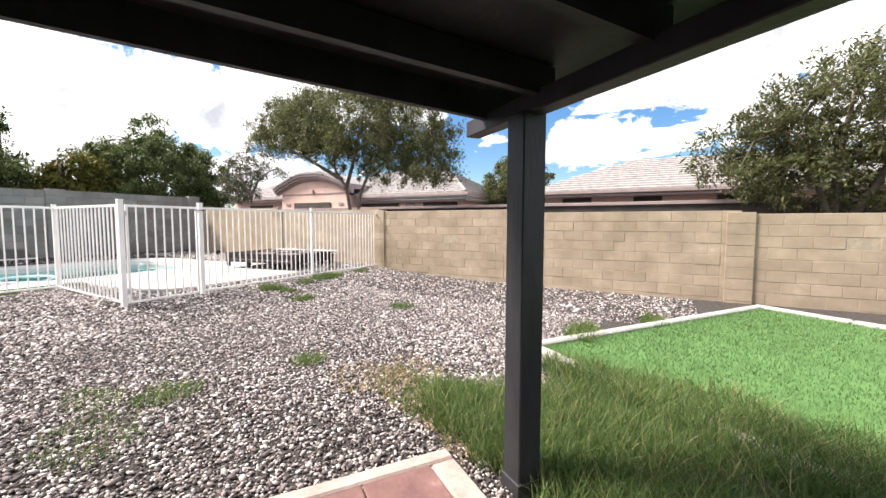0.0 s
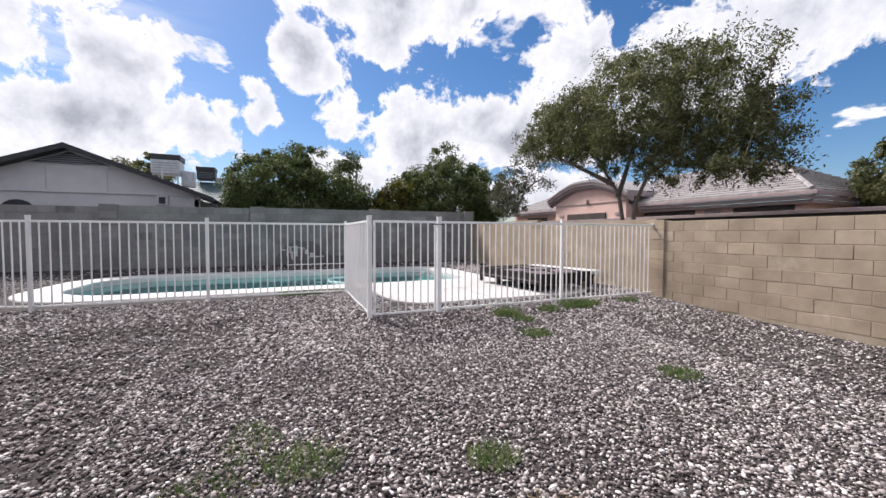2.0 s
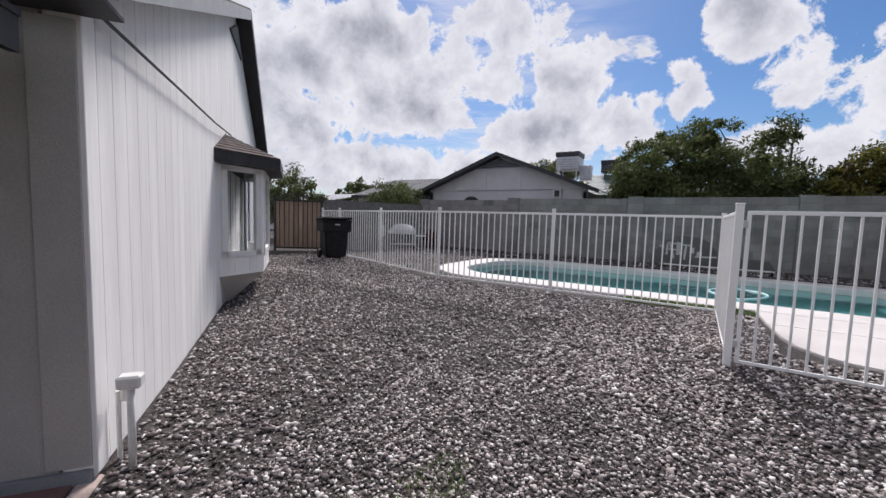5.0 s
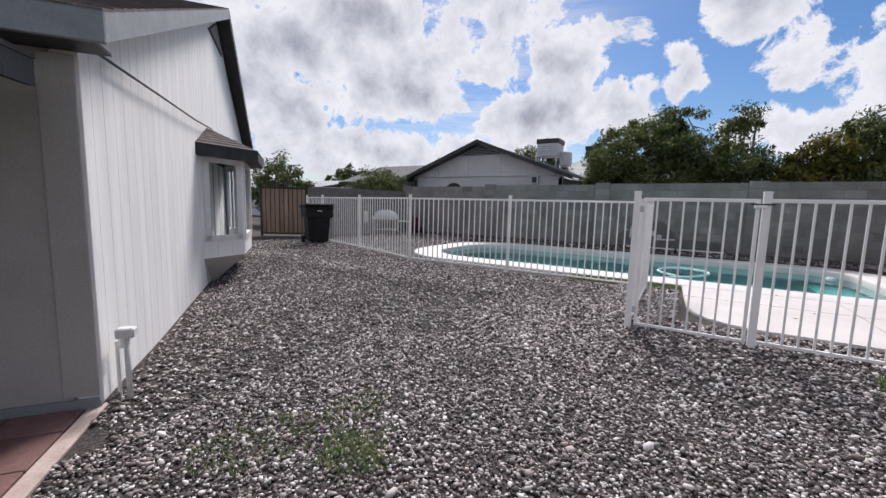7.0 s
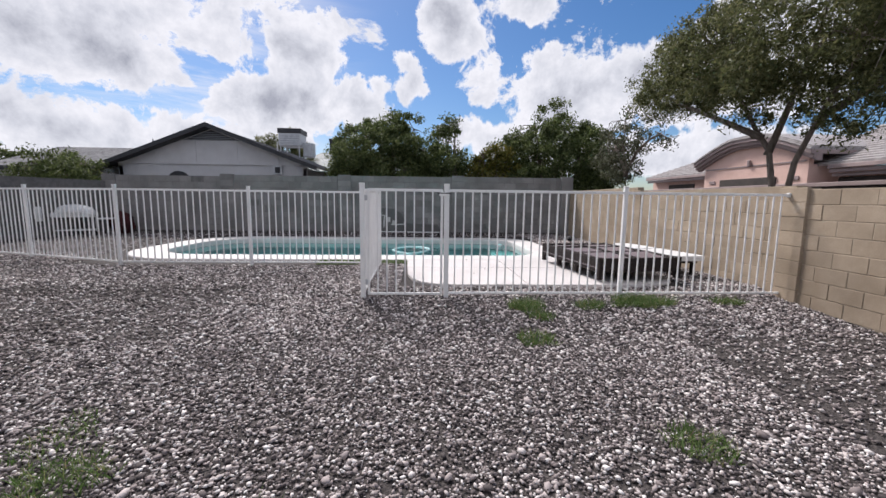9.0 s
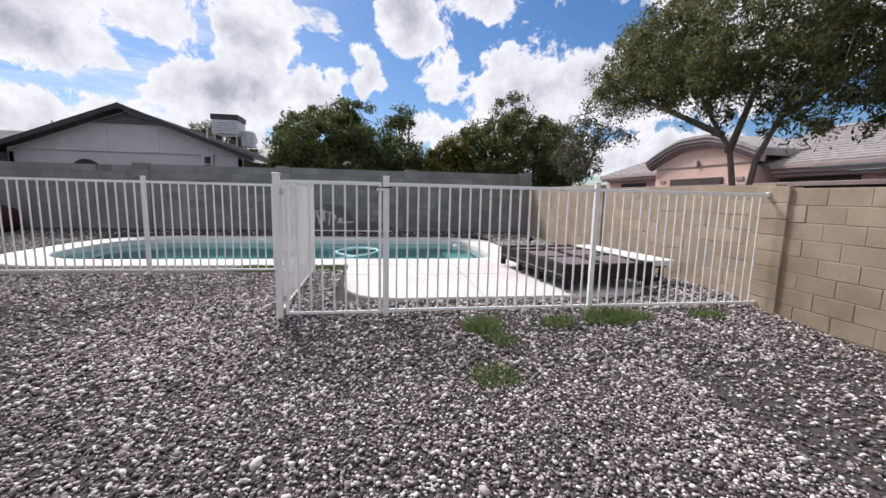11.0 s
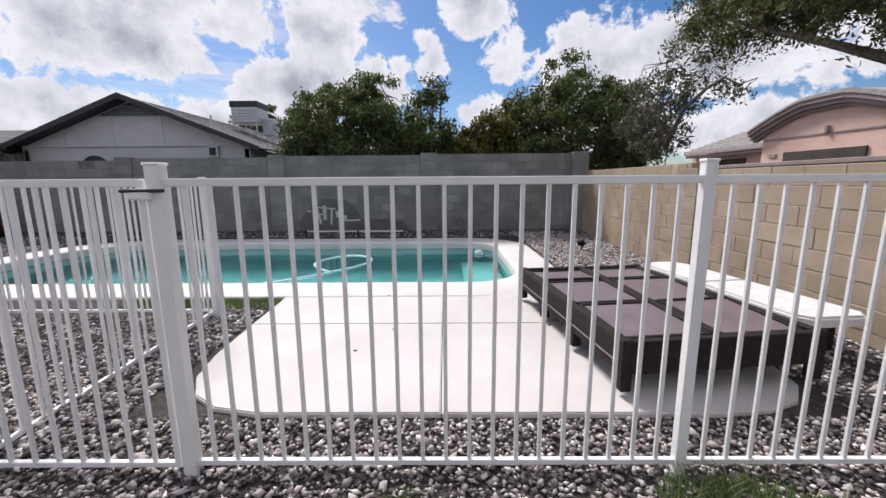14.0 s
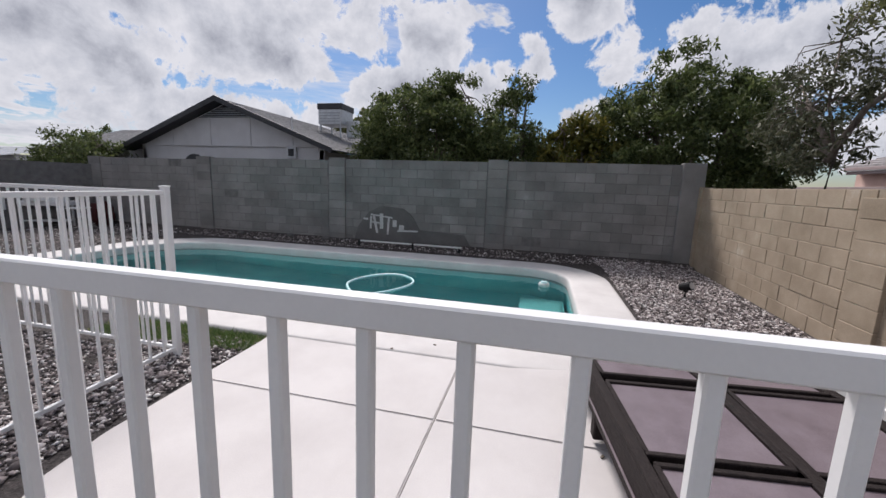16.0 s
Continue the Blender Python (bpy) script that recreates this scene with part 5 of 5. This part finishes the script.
def tree(label, base, stems, lobes, clumps, per, size, leaf, bark, clump_r=(0.28, 0.55), group="", hollow=0.35, limb_r=0.09, droop=0.25):
    """stems: lists of points of the main limbs; lobes: ellipsoids (centre, radii) that hold the crown."""
    t = thing("tree", label, "tree", group)
    tips = []
    for s in stems:
        n = len(s)
        part("trunk", tube([(Vector(q) + Vector((0.02 * rng.normal(), 0.02 * rng.normal(), 0)), limb_r * (1 - 0.72 * i / (n - 1))) for i, q in enumerate(s)], 9), bark, t, smooth=True)
        tips += [Vector(q) for q in s[n // 2:]]
    cen, rad = [], []
    wts = np.array([l[1][0] * l[1][1] * l[1][2] for l in lobes])
    wts = wts / wts.sum()
    while len(cen) < clumps:
        (c, r) = lobes[rng.choice(len(lobes), p=wts)]
        d = rng.normal(size=3)
        d /= np.linalg.norm(d)
        q = np.array(c) + d * np.array(r) * (hollow + (1 - hollow) * rng.random() ** 0.6)
        cen.append(q)
        rad.append(clump_r[0] + (clump_r[1] - clump_r[0]) * rng.random())
    bm = bmesh.new()
    for q in cen[:: max(1, len(cen) // 70)]:
        q = Vector(q)
        src = min(tips, key=lambda p: (p - q).length)
        m_ = src.lerp(q, 0.5) + Vector((0.12 * rng.normal(), 0.12 * rng.normal(), 0.1 + 0.1 * rng.random()))
        tube([(src, limb_r * 0.26), (m_, limb_r * 0.16), (q, limb_r * 0.06)], 5, bm)
    tagged(part("branchwork", bm, bark, t), kind="stuff")
    leaf_cloud("crown", cen, rad, per, size, leaf, t, droop)
    return t


# tall olive-green tree beyond the tan wall
TS = Vector((0.35, -0.42, 0))
T = Vector((-9.8, 11.85, -0.1)) + TS
stems = [[(-9.75, 11.85, -0.2), (-9.72, 11.8, 1.2), (-9.55, 11.75, 2.2), (-9.0, 11.7, 3.2), (-8.3, 11.6, 4.2), (-7.8, 11.5, 5.2)],
         [(-9.95, 11.8, -0.2), (-9.98, 11.75, 1.4), (-10.15, 11.7, 2.5), (-10.6, 11.6, 3.2), (-11.2, 11.5, 4.2), (-11.7, 11.4, 5.2)],
         [(-10.15, 11.7, 2.4), (-9.9, 11.8, 3.4), (-9.8, 12.1, 4.6), (-9.6, 12.2, 5.8)],
         [(-10.3, 11.6, 2.8), (-11.2, 11.2, 3.4), (-12.3, 10.9, 4.0), (-13.1, 10.8, 4.5)],
         [(-9.1, 11.7, 3.0), (-8.2, 11.9, 3.5), (-7.2, 12.0, 4.0), (-6.4, 12.0, 4.3)]]
stems = [[Vector(q) + TS for q in st] for st in stems]
CROWN = [((-9.9, 11.8, 5.1), (2.7, 2.3, 1.4)), ((-12.0, 11.3, 5.0), (1.7, 1.6, 1.0)), ((-7.6, 11.9, 4.5), (1.9, 1.8, 1.1)), ((-9.3, 11.8, 6.2), (1.3, 1.3, 0.7)), ((-6.8, 12.0, 4.1), (1.0, 1.2, 0.7)), ((-13.0, 11.0, 4.6), (1.1, 1.0, 0.6)), ((-11.3, 11.5, 6.0), (0.8, 0.8, 0.5)), ((-7.6, 11.8, 5.7), (0.7, 0.8, 0.45)), ((-11.9, 10.9, 4.4), (0.9, 0.8, 0.4)), ((-8.0, 11.9, 3.6), (0.8, 0.9, 0.5)), ((-11.2, 11.4, 4.2), (1.3, 1.0, 0.5)), ((-8.9, 11.8, 4.1), (1.5, 1.2, 0.6)), ((-8.0, 11.6, 3.15), (1.0, 1.0, 0.55)), ((-6.6, 11.9, 3.3), (1.1, 1.1, 0.7)), ((-9.7, 12.9, 3.4), (1.4, 0.8, 0.6)), ((-13.4, 10.9, 4.7), (0.9, 0.9, 0.6)), ((-12.6, 11.1, 5.4), (0.9, 0.9, 0.6)), ((-9.8, 10.6, 4.0), (1.6, 0.9, 0.7)), ((-10.4, 11.8, 6.7), (0.7, 0.7, 0.4)), ((-6.4, 12.0, 3.5), (0.9, 1.0, 0.7)), ((-6.6, 11.4, 2.9), (0.7, 0.8, 0.4)), ((-9.0, 11.3, 3.45), (0.7, 0.7, 0.4)), ((-10.6, 11.4, 3.4), (0.7, 0.6, 0.4)), ((-7.0, 11.8, 5.6), (1.2, 1.0, 0.7)), ((-8.4, 11.8, 6.4), (0.6, 0.6, 0.5))]
tree("olive-green desert tree with forked trunk behind the tan wall", T, stems,
     [(Vector(c) + TS, r) for c, r in CROWN],
     1180, 92, 0.042, LEAF_OLIVE, BARK_PALE, (0.10, 0.44), limb_r=0.08, droop=1.1)


def bushy(label, x, y, w, h, leaf, clumps=170, per=110, size=0.068, z0=1.0, group="trees behind the grey wall", bark=BARK):
    st = [[(x + 0.2 * k, y + 0.5 * k, 0), (x + 0.25 * k, y + 0.6 * k, h * 0.3), (x + 0.2 * k, y + w * 0.16 * k, h * 0.6), (x, y + w * 0.22 * k, h * 0.82)] for k in (-1, 0.2, 1)]
    lob = [((x, y, z0 + (h - z0) * 0.42), (w * 0.42, w * 0.52, (h - z0) * 0.45)), ((x, y, z0 + (h - z0) * 0.3), (w * 0.4, w * 0.55, (h - z0) * 0.3))]
    for i in range(9):
        k = (i - 4) / 4
        lob.append(((x + rng.normal() * w * 0.14, y + k * w * 0.46, z0 + (h - z0) * (0.78 - 0.34 * k * k + 0.05 * rng.normal())), (w * 0.13, w * 0.12, (h - z0) * (0.12 + 0.1 * rng.random()))))
    return tree(label, None, st, lob, clumps, per, size, leaf, bark, (0.2, 0.55), group, 0.55)


bushy("dense dark green tree behind the grey wall", -19.0, 1.9, 4.9, 5.4, LEAF_GREEN, 360, 160)
bushy("slim green tree rising behind the grey wall", -19.6, 4.5, 1.9, 5.5, LEAF_GREEN, 80, 110)
bushy("yellow-green shrub tree behind the grey wall", -18.6, 6.6, 2.4, 4.0, LEAF_YELLOW, 100, 110, 0.08)
bushy("dense green tree with ragged crown behind the wall", -19.0, 9.6, 5.2, 5.7, LEAF_GREEN, 360, 160)
bushy("low green shrubs beyond the grey wall", -20.2, 5.6, 2.6, 3.9, LEAF_GREEN, 90, 100)
tree("thin grey-leaved tree with bare twigs beside the wall", None,
     [[(-13.2, 9.75, -0.1), (-13.2, 9.72, 1.4), (-13.15, 9.7, 2.2), (-13.3, 9.7, 3.0), (-13.2, 9.6, 3.8)], [(-13.15, 9.7, 2.1), (-12.8, 9.8, 2.8), (-12.3, 9.9, 3.1), (-11.9, 9.95, 3.2), (-11.6, 10.0, 3.0)], [(-13.2, 9.7, 2.3), (-13.8, 9.7, 3.0), (-14.2, 9.7, 3.5)]],
     [((-13.6, 9.7, 2.9), (0.95, 0.8, 0.95)), ((-14.3, 9.9, 2.5), (0.9, 0.7, 0.7)), ((-13.2, 9.7, 3.5), (0.8, 0.7, 0.5)), ((-11.9, 9.95, 3.05), (0.4, 0.35, 0.3))], 75, 75, 0.045, LEAF_DRY, BARK_PALE, (0.16, 0.36), "trees behind the grey wall", limb_r=0.05)
tree("broad green tree beyond the lawn and tan wall", None,
     [[(4.6, 13.6, -0.3), (4.5, 13.6, 1.2), (4.1, 13.5, 2.4), (3.4, 13.4, 3.6)], [(4.6, 13.6, 0.8), (5.2, 13.6, 2.0), (5.8, 13.6, 3.4), (6.3, 13.6, 4.8)], [(4.5, 13.6, 1.4), (4.6, 13.8, 3.0), (4.8, 13.8, 4.8)]],
     [((5.0, 13.6, 3.9), (2.9, 2.0, 1.6)), ((2.6, 13.4, 3.1), (1.4, 1.3, 1.1)), ((6.6, 13.6, 5.0), (2.2, 1.8, 1.4)), ((4.6, 13.6, 2.4), (2.6, 1.6, 0.8)), ((8.6, 13.6, 4.0), (2.0, 1.7, 1.9))], 430, 130, 0.06, LEAF_OLIVE, BARK, (0.22, 0.6), limb_r=0.12)
bushy("green tree between the pink houses", -7.4, 25.0, 5.4, 6.1, LEAF_OLIVE, 190, 100, 0.1, 1.5, "far trees")
bushy("dark round tree far beyond the side gate", -26, -22, 3.8, 4.6, LEAF_GREEN, 110, 90, 0.11, 1.5, "far trees")
bushy("far tree top showing over the grey roof", -31, -6.8, 4.2, 6.2, LEAF_OLIVE, 110, 90, 0.12, 3.0, "far trees")
bushy("wide dark shrub over the low wall", -16.3, -9.7, 3.1, 3.0, LEAF_GREEN, 170, 110, 0.06, 0.8, "shrubs by the low wall")
bushy("dark shrub beyond the side gate", -13.5, -13.6, 3.0, 3.6, LEAF_GREEN, 110, 100, 0.07, 0.8, "shrubs by the low wall")

# ---- lawn, kerb, grass, weeds ----
TO, TL = Vector((-0.80, 4.2, 0)), 4.62


def tp(a, v, z):
    p = TO + HA * a + HV * v
    return Vector((p.x, p.y, z))


lawn = thing("lawn", "flat green artificial turf inside a concrete kerb", "lawn", kind="structure")
part("mat", prism([(tp(a, v, 0).x, tp(a, v, 0).y) for a, v in ((0, 0), (0, 7), (TL, 7), (TL, 0))], -0.3, -0.215), TURF_BED, lawn)


def blades(name, pts, hgt, wid, lean, mat, parent=None):
    n = len(pts)
    ang = rng.random(n) * 2 * math.pi
    h = hgt * (0.5 + 0.8 * rng.random(n))
    dx, dy = np.cos(ang), np.sin(ang)
    ln = lean * rng.random(n) * h
    la = rng.random(n) * 2 * math.pi
    w = wid * (0.6 + 0.8 * rng.random(n))
    b0 = pts + np.stack([-dx * w, -dy * w, 0 * w], 1)
    b1 = pts + np.stack([dx * w, dy * w, 0 * w], 1)
    tip = pts + np.stack([np.cos(la) * ln, np.sin(la) * ln, h], 1)
    mid0 = (b0 + tip) / 2 + np.stack([0 * h, 0 * h, h * 0.12], 1)
    mid1 = (b1 + tip) / 2 + np.stack([0 * h, 0 * h, h * 0.12], 1)
    v = np.stack([b0, b1, mid1, mid0, tip], 1).reshape(-1, 3)
    o = np.arange(n)[:, None] * 5
    f = np.concatenate([o + np.array([0, 1, 2]), o + np.array([0, 2, 3]), o + np.array([3, 2, 4])])
    ob = new(name, raw_mesh(name, v, f, mat))
    ob.parent = parent
    return tagged(ob, kind="stuff")


n = 60000
aa, vv = rng.random(n) * TL, rng.random(n) ** 1.3 * 6.9
pts = np.stack([TO.x + HA.x * aa + HV.x * vv, TO.y + HA.y * aa + HV.y * vv, np.full(n, -0.216)], 1)
blades("turf_blades", pts, 0.03, 0.004, 0.8, TURF, lawn)
kerb = thing("lawn_kerb", "pale concrete kerb edging the lawn", "kerb", kind="structure")


def tbox(a0, a1, v0, v1):
    return box(tp((a0 + a1) / 2, (v0 + v1) / 2, -0.235), (abs(v1 - v0), abs(a1 - a0), 0.13), 0.02, HROT)


for i in range(4):
    part("kerb_stone", tbox(i * TL / 4 + 0.005, (i + 1) * TL / 4 - 0.005, -0.13, -0.005), CURB, kerb)
for i in range(6):
    part("kerb_stone", tbox(TL + 0.005, TL + 0.13, -0.13 + i * 1.2, 1.06 + i * 1.2), CURB, kerb)
for i in range(6):
    part("kerb_stone", tbox(-0.13, -0.005, -0.13 + i * 1.2, 1.06 + i * 1.2), CURB, kerb)


def clump_points(cx, cy, rx, ry, n, rot=0.0):
    r, t = np.sqrt(rng.random(n)), rng.random(n) * 2 * math.pi
    k = np.array([0.55 + 0.9 * (noise.noise(Vector((math.cos(q) * 2 + cx, math.sin(q) * 2 + cy, 0))) * 0.5 + 0.5) for q in t])
    x, y = r * k * rx * np.cos(t), r * k * ry * np.sin(t)
    X, Y = cx + x * math.cos(rot) - y * math.sin(rot), cy + x * math.sin(rot) + y * math.cos(rot)
    return np.stack([X, Y, np.interp(X, GX, GZ) + 0.012], 1)


wild = thing("wild_grass", "long green grass round the patio post", "grass", kind="stuff")
hr = math.atan2(HV.y, HV.x)
sets = []
for a, v, ra, rv, n in ((3.7, 0.7, 0.55, 0.8, 5200), (4.3, 1.6, 0.8, 1.0, 7500), (4.1, 2.9, 0.9, 1.2, 7500), (3.5, -0.15, 0.45, 0.55, 3200), (3.8, 0.1, 0.5, 0.5, 3200), (3.4, 0.15, 0.25, 0.35, 2000), (3.35, 1.6, 0.3, 0.9, 2600), (3.6, 2.4, 0.5, 1.0, 3500), (4.9, 0.4, 0.5, 0.5, 2200), (5.0, 1.4, 0.5, 0.9, 3500), (5.1, 2.6, 0.6, 1.1, 4500), (5.0, 4.0, 0.6, 1.0, 3500), (3.9, 4.2, 0.9, 1.2, 4500), (4.75, 0.9, 0.35, 0.9, 3500), (4.75, 2.2, 0.35, 0.9, 3500), (4.75, 3.5, 0.35, 0.9, 3500), (3.35, -0.5, 0.3, 0.4, 1200), (4.3, 0.2, 0.5, 0.6, 4500), (4.7, -0.1, 0.3, 0.55, 3000), (4.6, -0.65, 0.25, 0.35, 1000), (4.75, 4.8, 0.35, 0.9, 3000)):
    c = hp(a, v, 0)
    sets.append(clump_points(c.x, c.y, rv, ra, n, hr))
blades("blades", np.concatenate(sets), 0.16, 0.0035, 1.4, GRASS, wild)
sets = []
for a, v, ra, rv, n in ((3.3, -0.55, 0.35, 0.5, 2200), (3.1, -1.0, 0.25, 0.5, 500), (4.0, -0.5, 0.4, 0.4, 700)):
    c = hp(a, v, 0)
    sets.append(clump_points(c.x, c.y, rv, ra, n, hr))
blades("low_blades", np.concatenate(sets), 0.06, 0.0035, 1.6, GRASS, wild)
straw = thing("dry_grass", "flattened straw-coloured dry grass beside the patio edge", "grass", kind="stuff")
sets = []
for a, v, ra, rv, n in ((3.12, -0.35, 0.14, 0.5, 900), (3.05, -0.95, 0.2, 0.5, 800), (2.8, -1.4, 0.3, 0.35, 500), (3.3, -1.3, 0.25, 0.4, 400)):
    c = hp(a, v, 0)
    sets.append(clump_points(c.x, c.y, rv, ra, n, hr))
blades("straw_blades", np.concatenate(sets), 0.035, 0.004, 2.6, STRAW, straw)
for (x, y), rx, ry, n, h in (((-5.92, 4.76), 0.2, 0.24, 900, 0.09), ((-6.05, 6.35), 0.2, 0.42, 1500, 0.10), ((-5.95, 5.62), 0.14, 0.2, 500, 0.08), ((-5.58, 4.86), 0.15, 0.15, 350, 0.07), ((-6.08, 7.56), 0.12, 0.22, 350, 0.07),
                             ((-4.94, 4.61), 0.17, 0.2, 450, 0.07), ((-3.12, 1.55), 0.2, 0.24, 420, 0.07), ((-2.74, 2.65), 0.16, 0.16, 380, 0.07), ((-3.29, 5.15), 0.18, 0.18, 420, 0.07), ((-2.87, 0.95), 0.35, 0.3, 420, 0.05),
                             ((-3.5, 1.2), 0.3, 0.2, 250, 0.05), ((-0.45, 5.05), 0.2, 0.45, 2200, 0.10), ((0.35, 6.15), 0.15, 0.4, 1200, 0.09)):
    wd = thing("weed_tuft", "small green weed tuft in the gravel", "weed", "weeds in the gravel")
    blades("tuft", clump_points(x, y, rx, ry, int(n * 0.85)), h * 1.0, 0.004, 1.7, GRASS, wd)
gp_ = thing("pool_grass", "patch of short grass between fence and deck", "grass", kind="stuff")
tri = rng.random((5200, 2))
X = -9.02 + tri[:, 0] * (0.42 - 0.1 * tri[:, 1])
Y = 1.4 + tri[:, 1] * 1.72
blades("blades", np.stack([X, Y, np.interp(X, GX, GZ)], 1), 0.05, 0.004, 1.2, GRASS, gp_)
for x, y in ((-8.0, 4.55), (-9.1, 4.35), (-8.1, 6.0), (-7.55, 4.3), (-9.3, 4.7)):
    lf = thing("fallen_leaf", "tiny dark leaf lying on the deck", "leaf", "leaves on the deck")
    part("blade", box((x, y, DZ + 0.004), (0.03, 0.018, 0.005), 0.002, Matrix.Rotation(x * 9, 4, "Z")), BARK, lf)

# ---- gravel stones ----
ico = bmesh.new()
bmesh.ops.create_icosphere(ico, subdivisions=1, radius=1)
IV = np.array([v.co[:] for v in ico.verts])
IF = np.array([[v.index for v in f.verts] for f in ico.faces])
ico.free()
OV_ = np.array([(1, 0, 0), (0, 1, 0), (-1, 0, 0), (0, -1, 0), (0.1, 0.1, 1), (0, 0, -1)], dtype=float) * 1.15
OF_ = np.array([(0, 1, 4), (1, 2, 4), (2, 3, 4), (3, 0, 4), (1, 0, 5), (2, 1, 5), (3, 2, 5), (0, 3, 5)])


def stones(name, areas, IV, IF, size):
    P = []
    for x0, x1, y0, y1, n in areas:
        P.append(np.stack([x0 + (x1 - x0) * rng.random(n), y0 + (y1 - y0) * rng.random(n)], 1))
    P = np.concatenate(P)
    rel = P - np.array([HO.x, HO.y])
    a, v = rel @ np.array([HA.x, HA.y]), rel @ np.array([HV.x, HV.y])
    ok = ~((a < 0.02) & (v > -0.02)) & ~((a < 3.0) & (v > -0.04))
    ta, tv = (P - np.array([TO.x, TO.y])) @ np.array([HA.x, HA.y]), (P - np.array([TO.x, TO.y])) @ np.array([HV.x, HV.y])
    ok &= ~((ta > -0.13) & (ta < TL + 0.13) & (tv > -0.14))
    ok &= ~((P[:, 0] < -6.68) & (P[:, 0] > -9.2) & (P[:, 1] > 3.1) & (P[:, 1] < 7.45))
    ok &= ~((P[:, 0] < -9.05) & (P[:, 0] > -13.95) & (P[:, 1] > -3.3) & (P[:, 1] < 6.8))
    P = P[ok]
    n = len(P)
    s = size * np.exp(rng.normal(0, 0.33, n))
    sc = np.stack([s * (1 + 0.5 * rng.random(n)), s * (0.75 + 0.3 * rng.random(n)), s * (0.5 + 0.3 * rng.random(n))], 1)
    t = rng.random(n) * 2 * math.pi
    c, sn = np.cos(t), np.sin(t)
    L = IV[None] * sc[:, None] * (1 + 0.16 * rng.normal(size=(n, len(IV), 1)))
    tz = rng.normal(0, 0.35, n)[:, None]
    X = L[..., 0] * c[:, None] - L[..., 1] * sn[:, None]
    Y = L[..., 0] * sn[:, None] + L[..., 1] * c[:, None]
    Z = L[..., 2] + tz * L[..., 0] * 0.6
    z = np.interp(P[:, 0], GX, GZ) + sc[:, 2] * 0.5 + 0.012 * rng.random(n)
    V = np.stack([X + P[:, :1], Y + P[:, 1:], Z + z[:, None]], -1).reshape(-1, 3)
    F = (IF[None] + (np.arange(n) * len(IV))[:, None, None]).reshape(-1, 3)
    ob = new(name, raw_mesh(name, V, F, STONE))
    tagged(ob, "loose grey and pinkish rounded gravel stones", "gravel", kind="stuff")
    return n


stones("gravel", [(-5.0, -0.3, 0.2, 6.2, 78000)], IV, IF, 0.0088)
stones("far_gravel", [(-6.8, -5.0, 1.0, 8.5, 24000), (-5.0, 1.0, 6.0, 8.5, 11000), (-5.0, -2.4, -3.0, 0.3, 10000), (-8.5, -5.0, -3.0, 2.6, 21000), (-8.9, -6.3, 2.6, 8.5, 13000), (-14.4, -9.0, 6.7, 8.5, 26000), (-10.0, -5.5, -8.0, -3.0, 11000), (-14.5, -13.8, -3, 8, 4000), (-14.4, -8.6, -7, -3, 7000), (-8.9, -6.4, 2.2, 3.3, 4000), (-7.4, -4.0, -6.5, -2.6, 7000)], OV_, OF_, 0.0112)
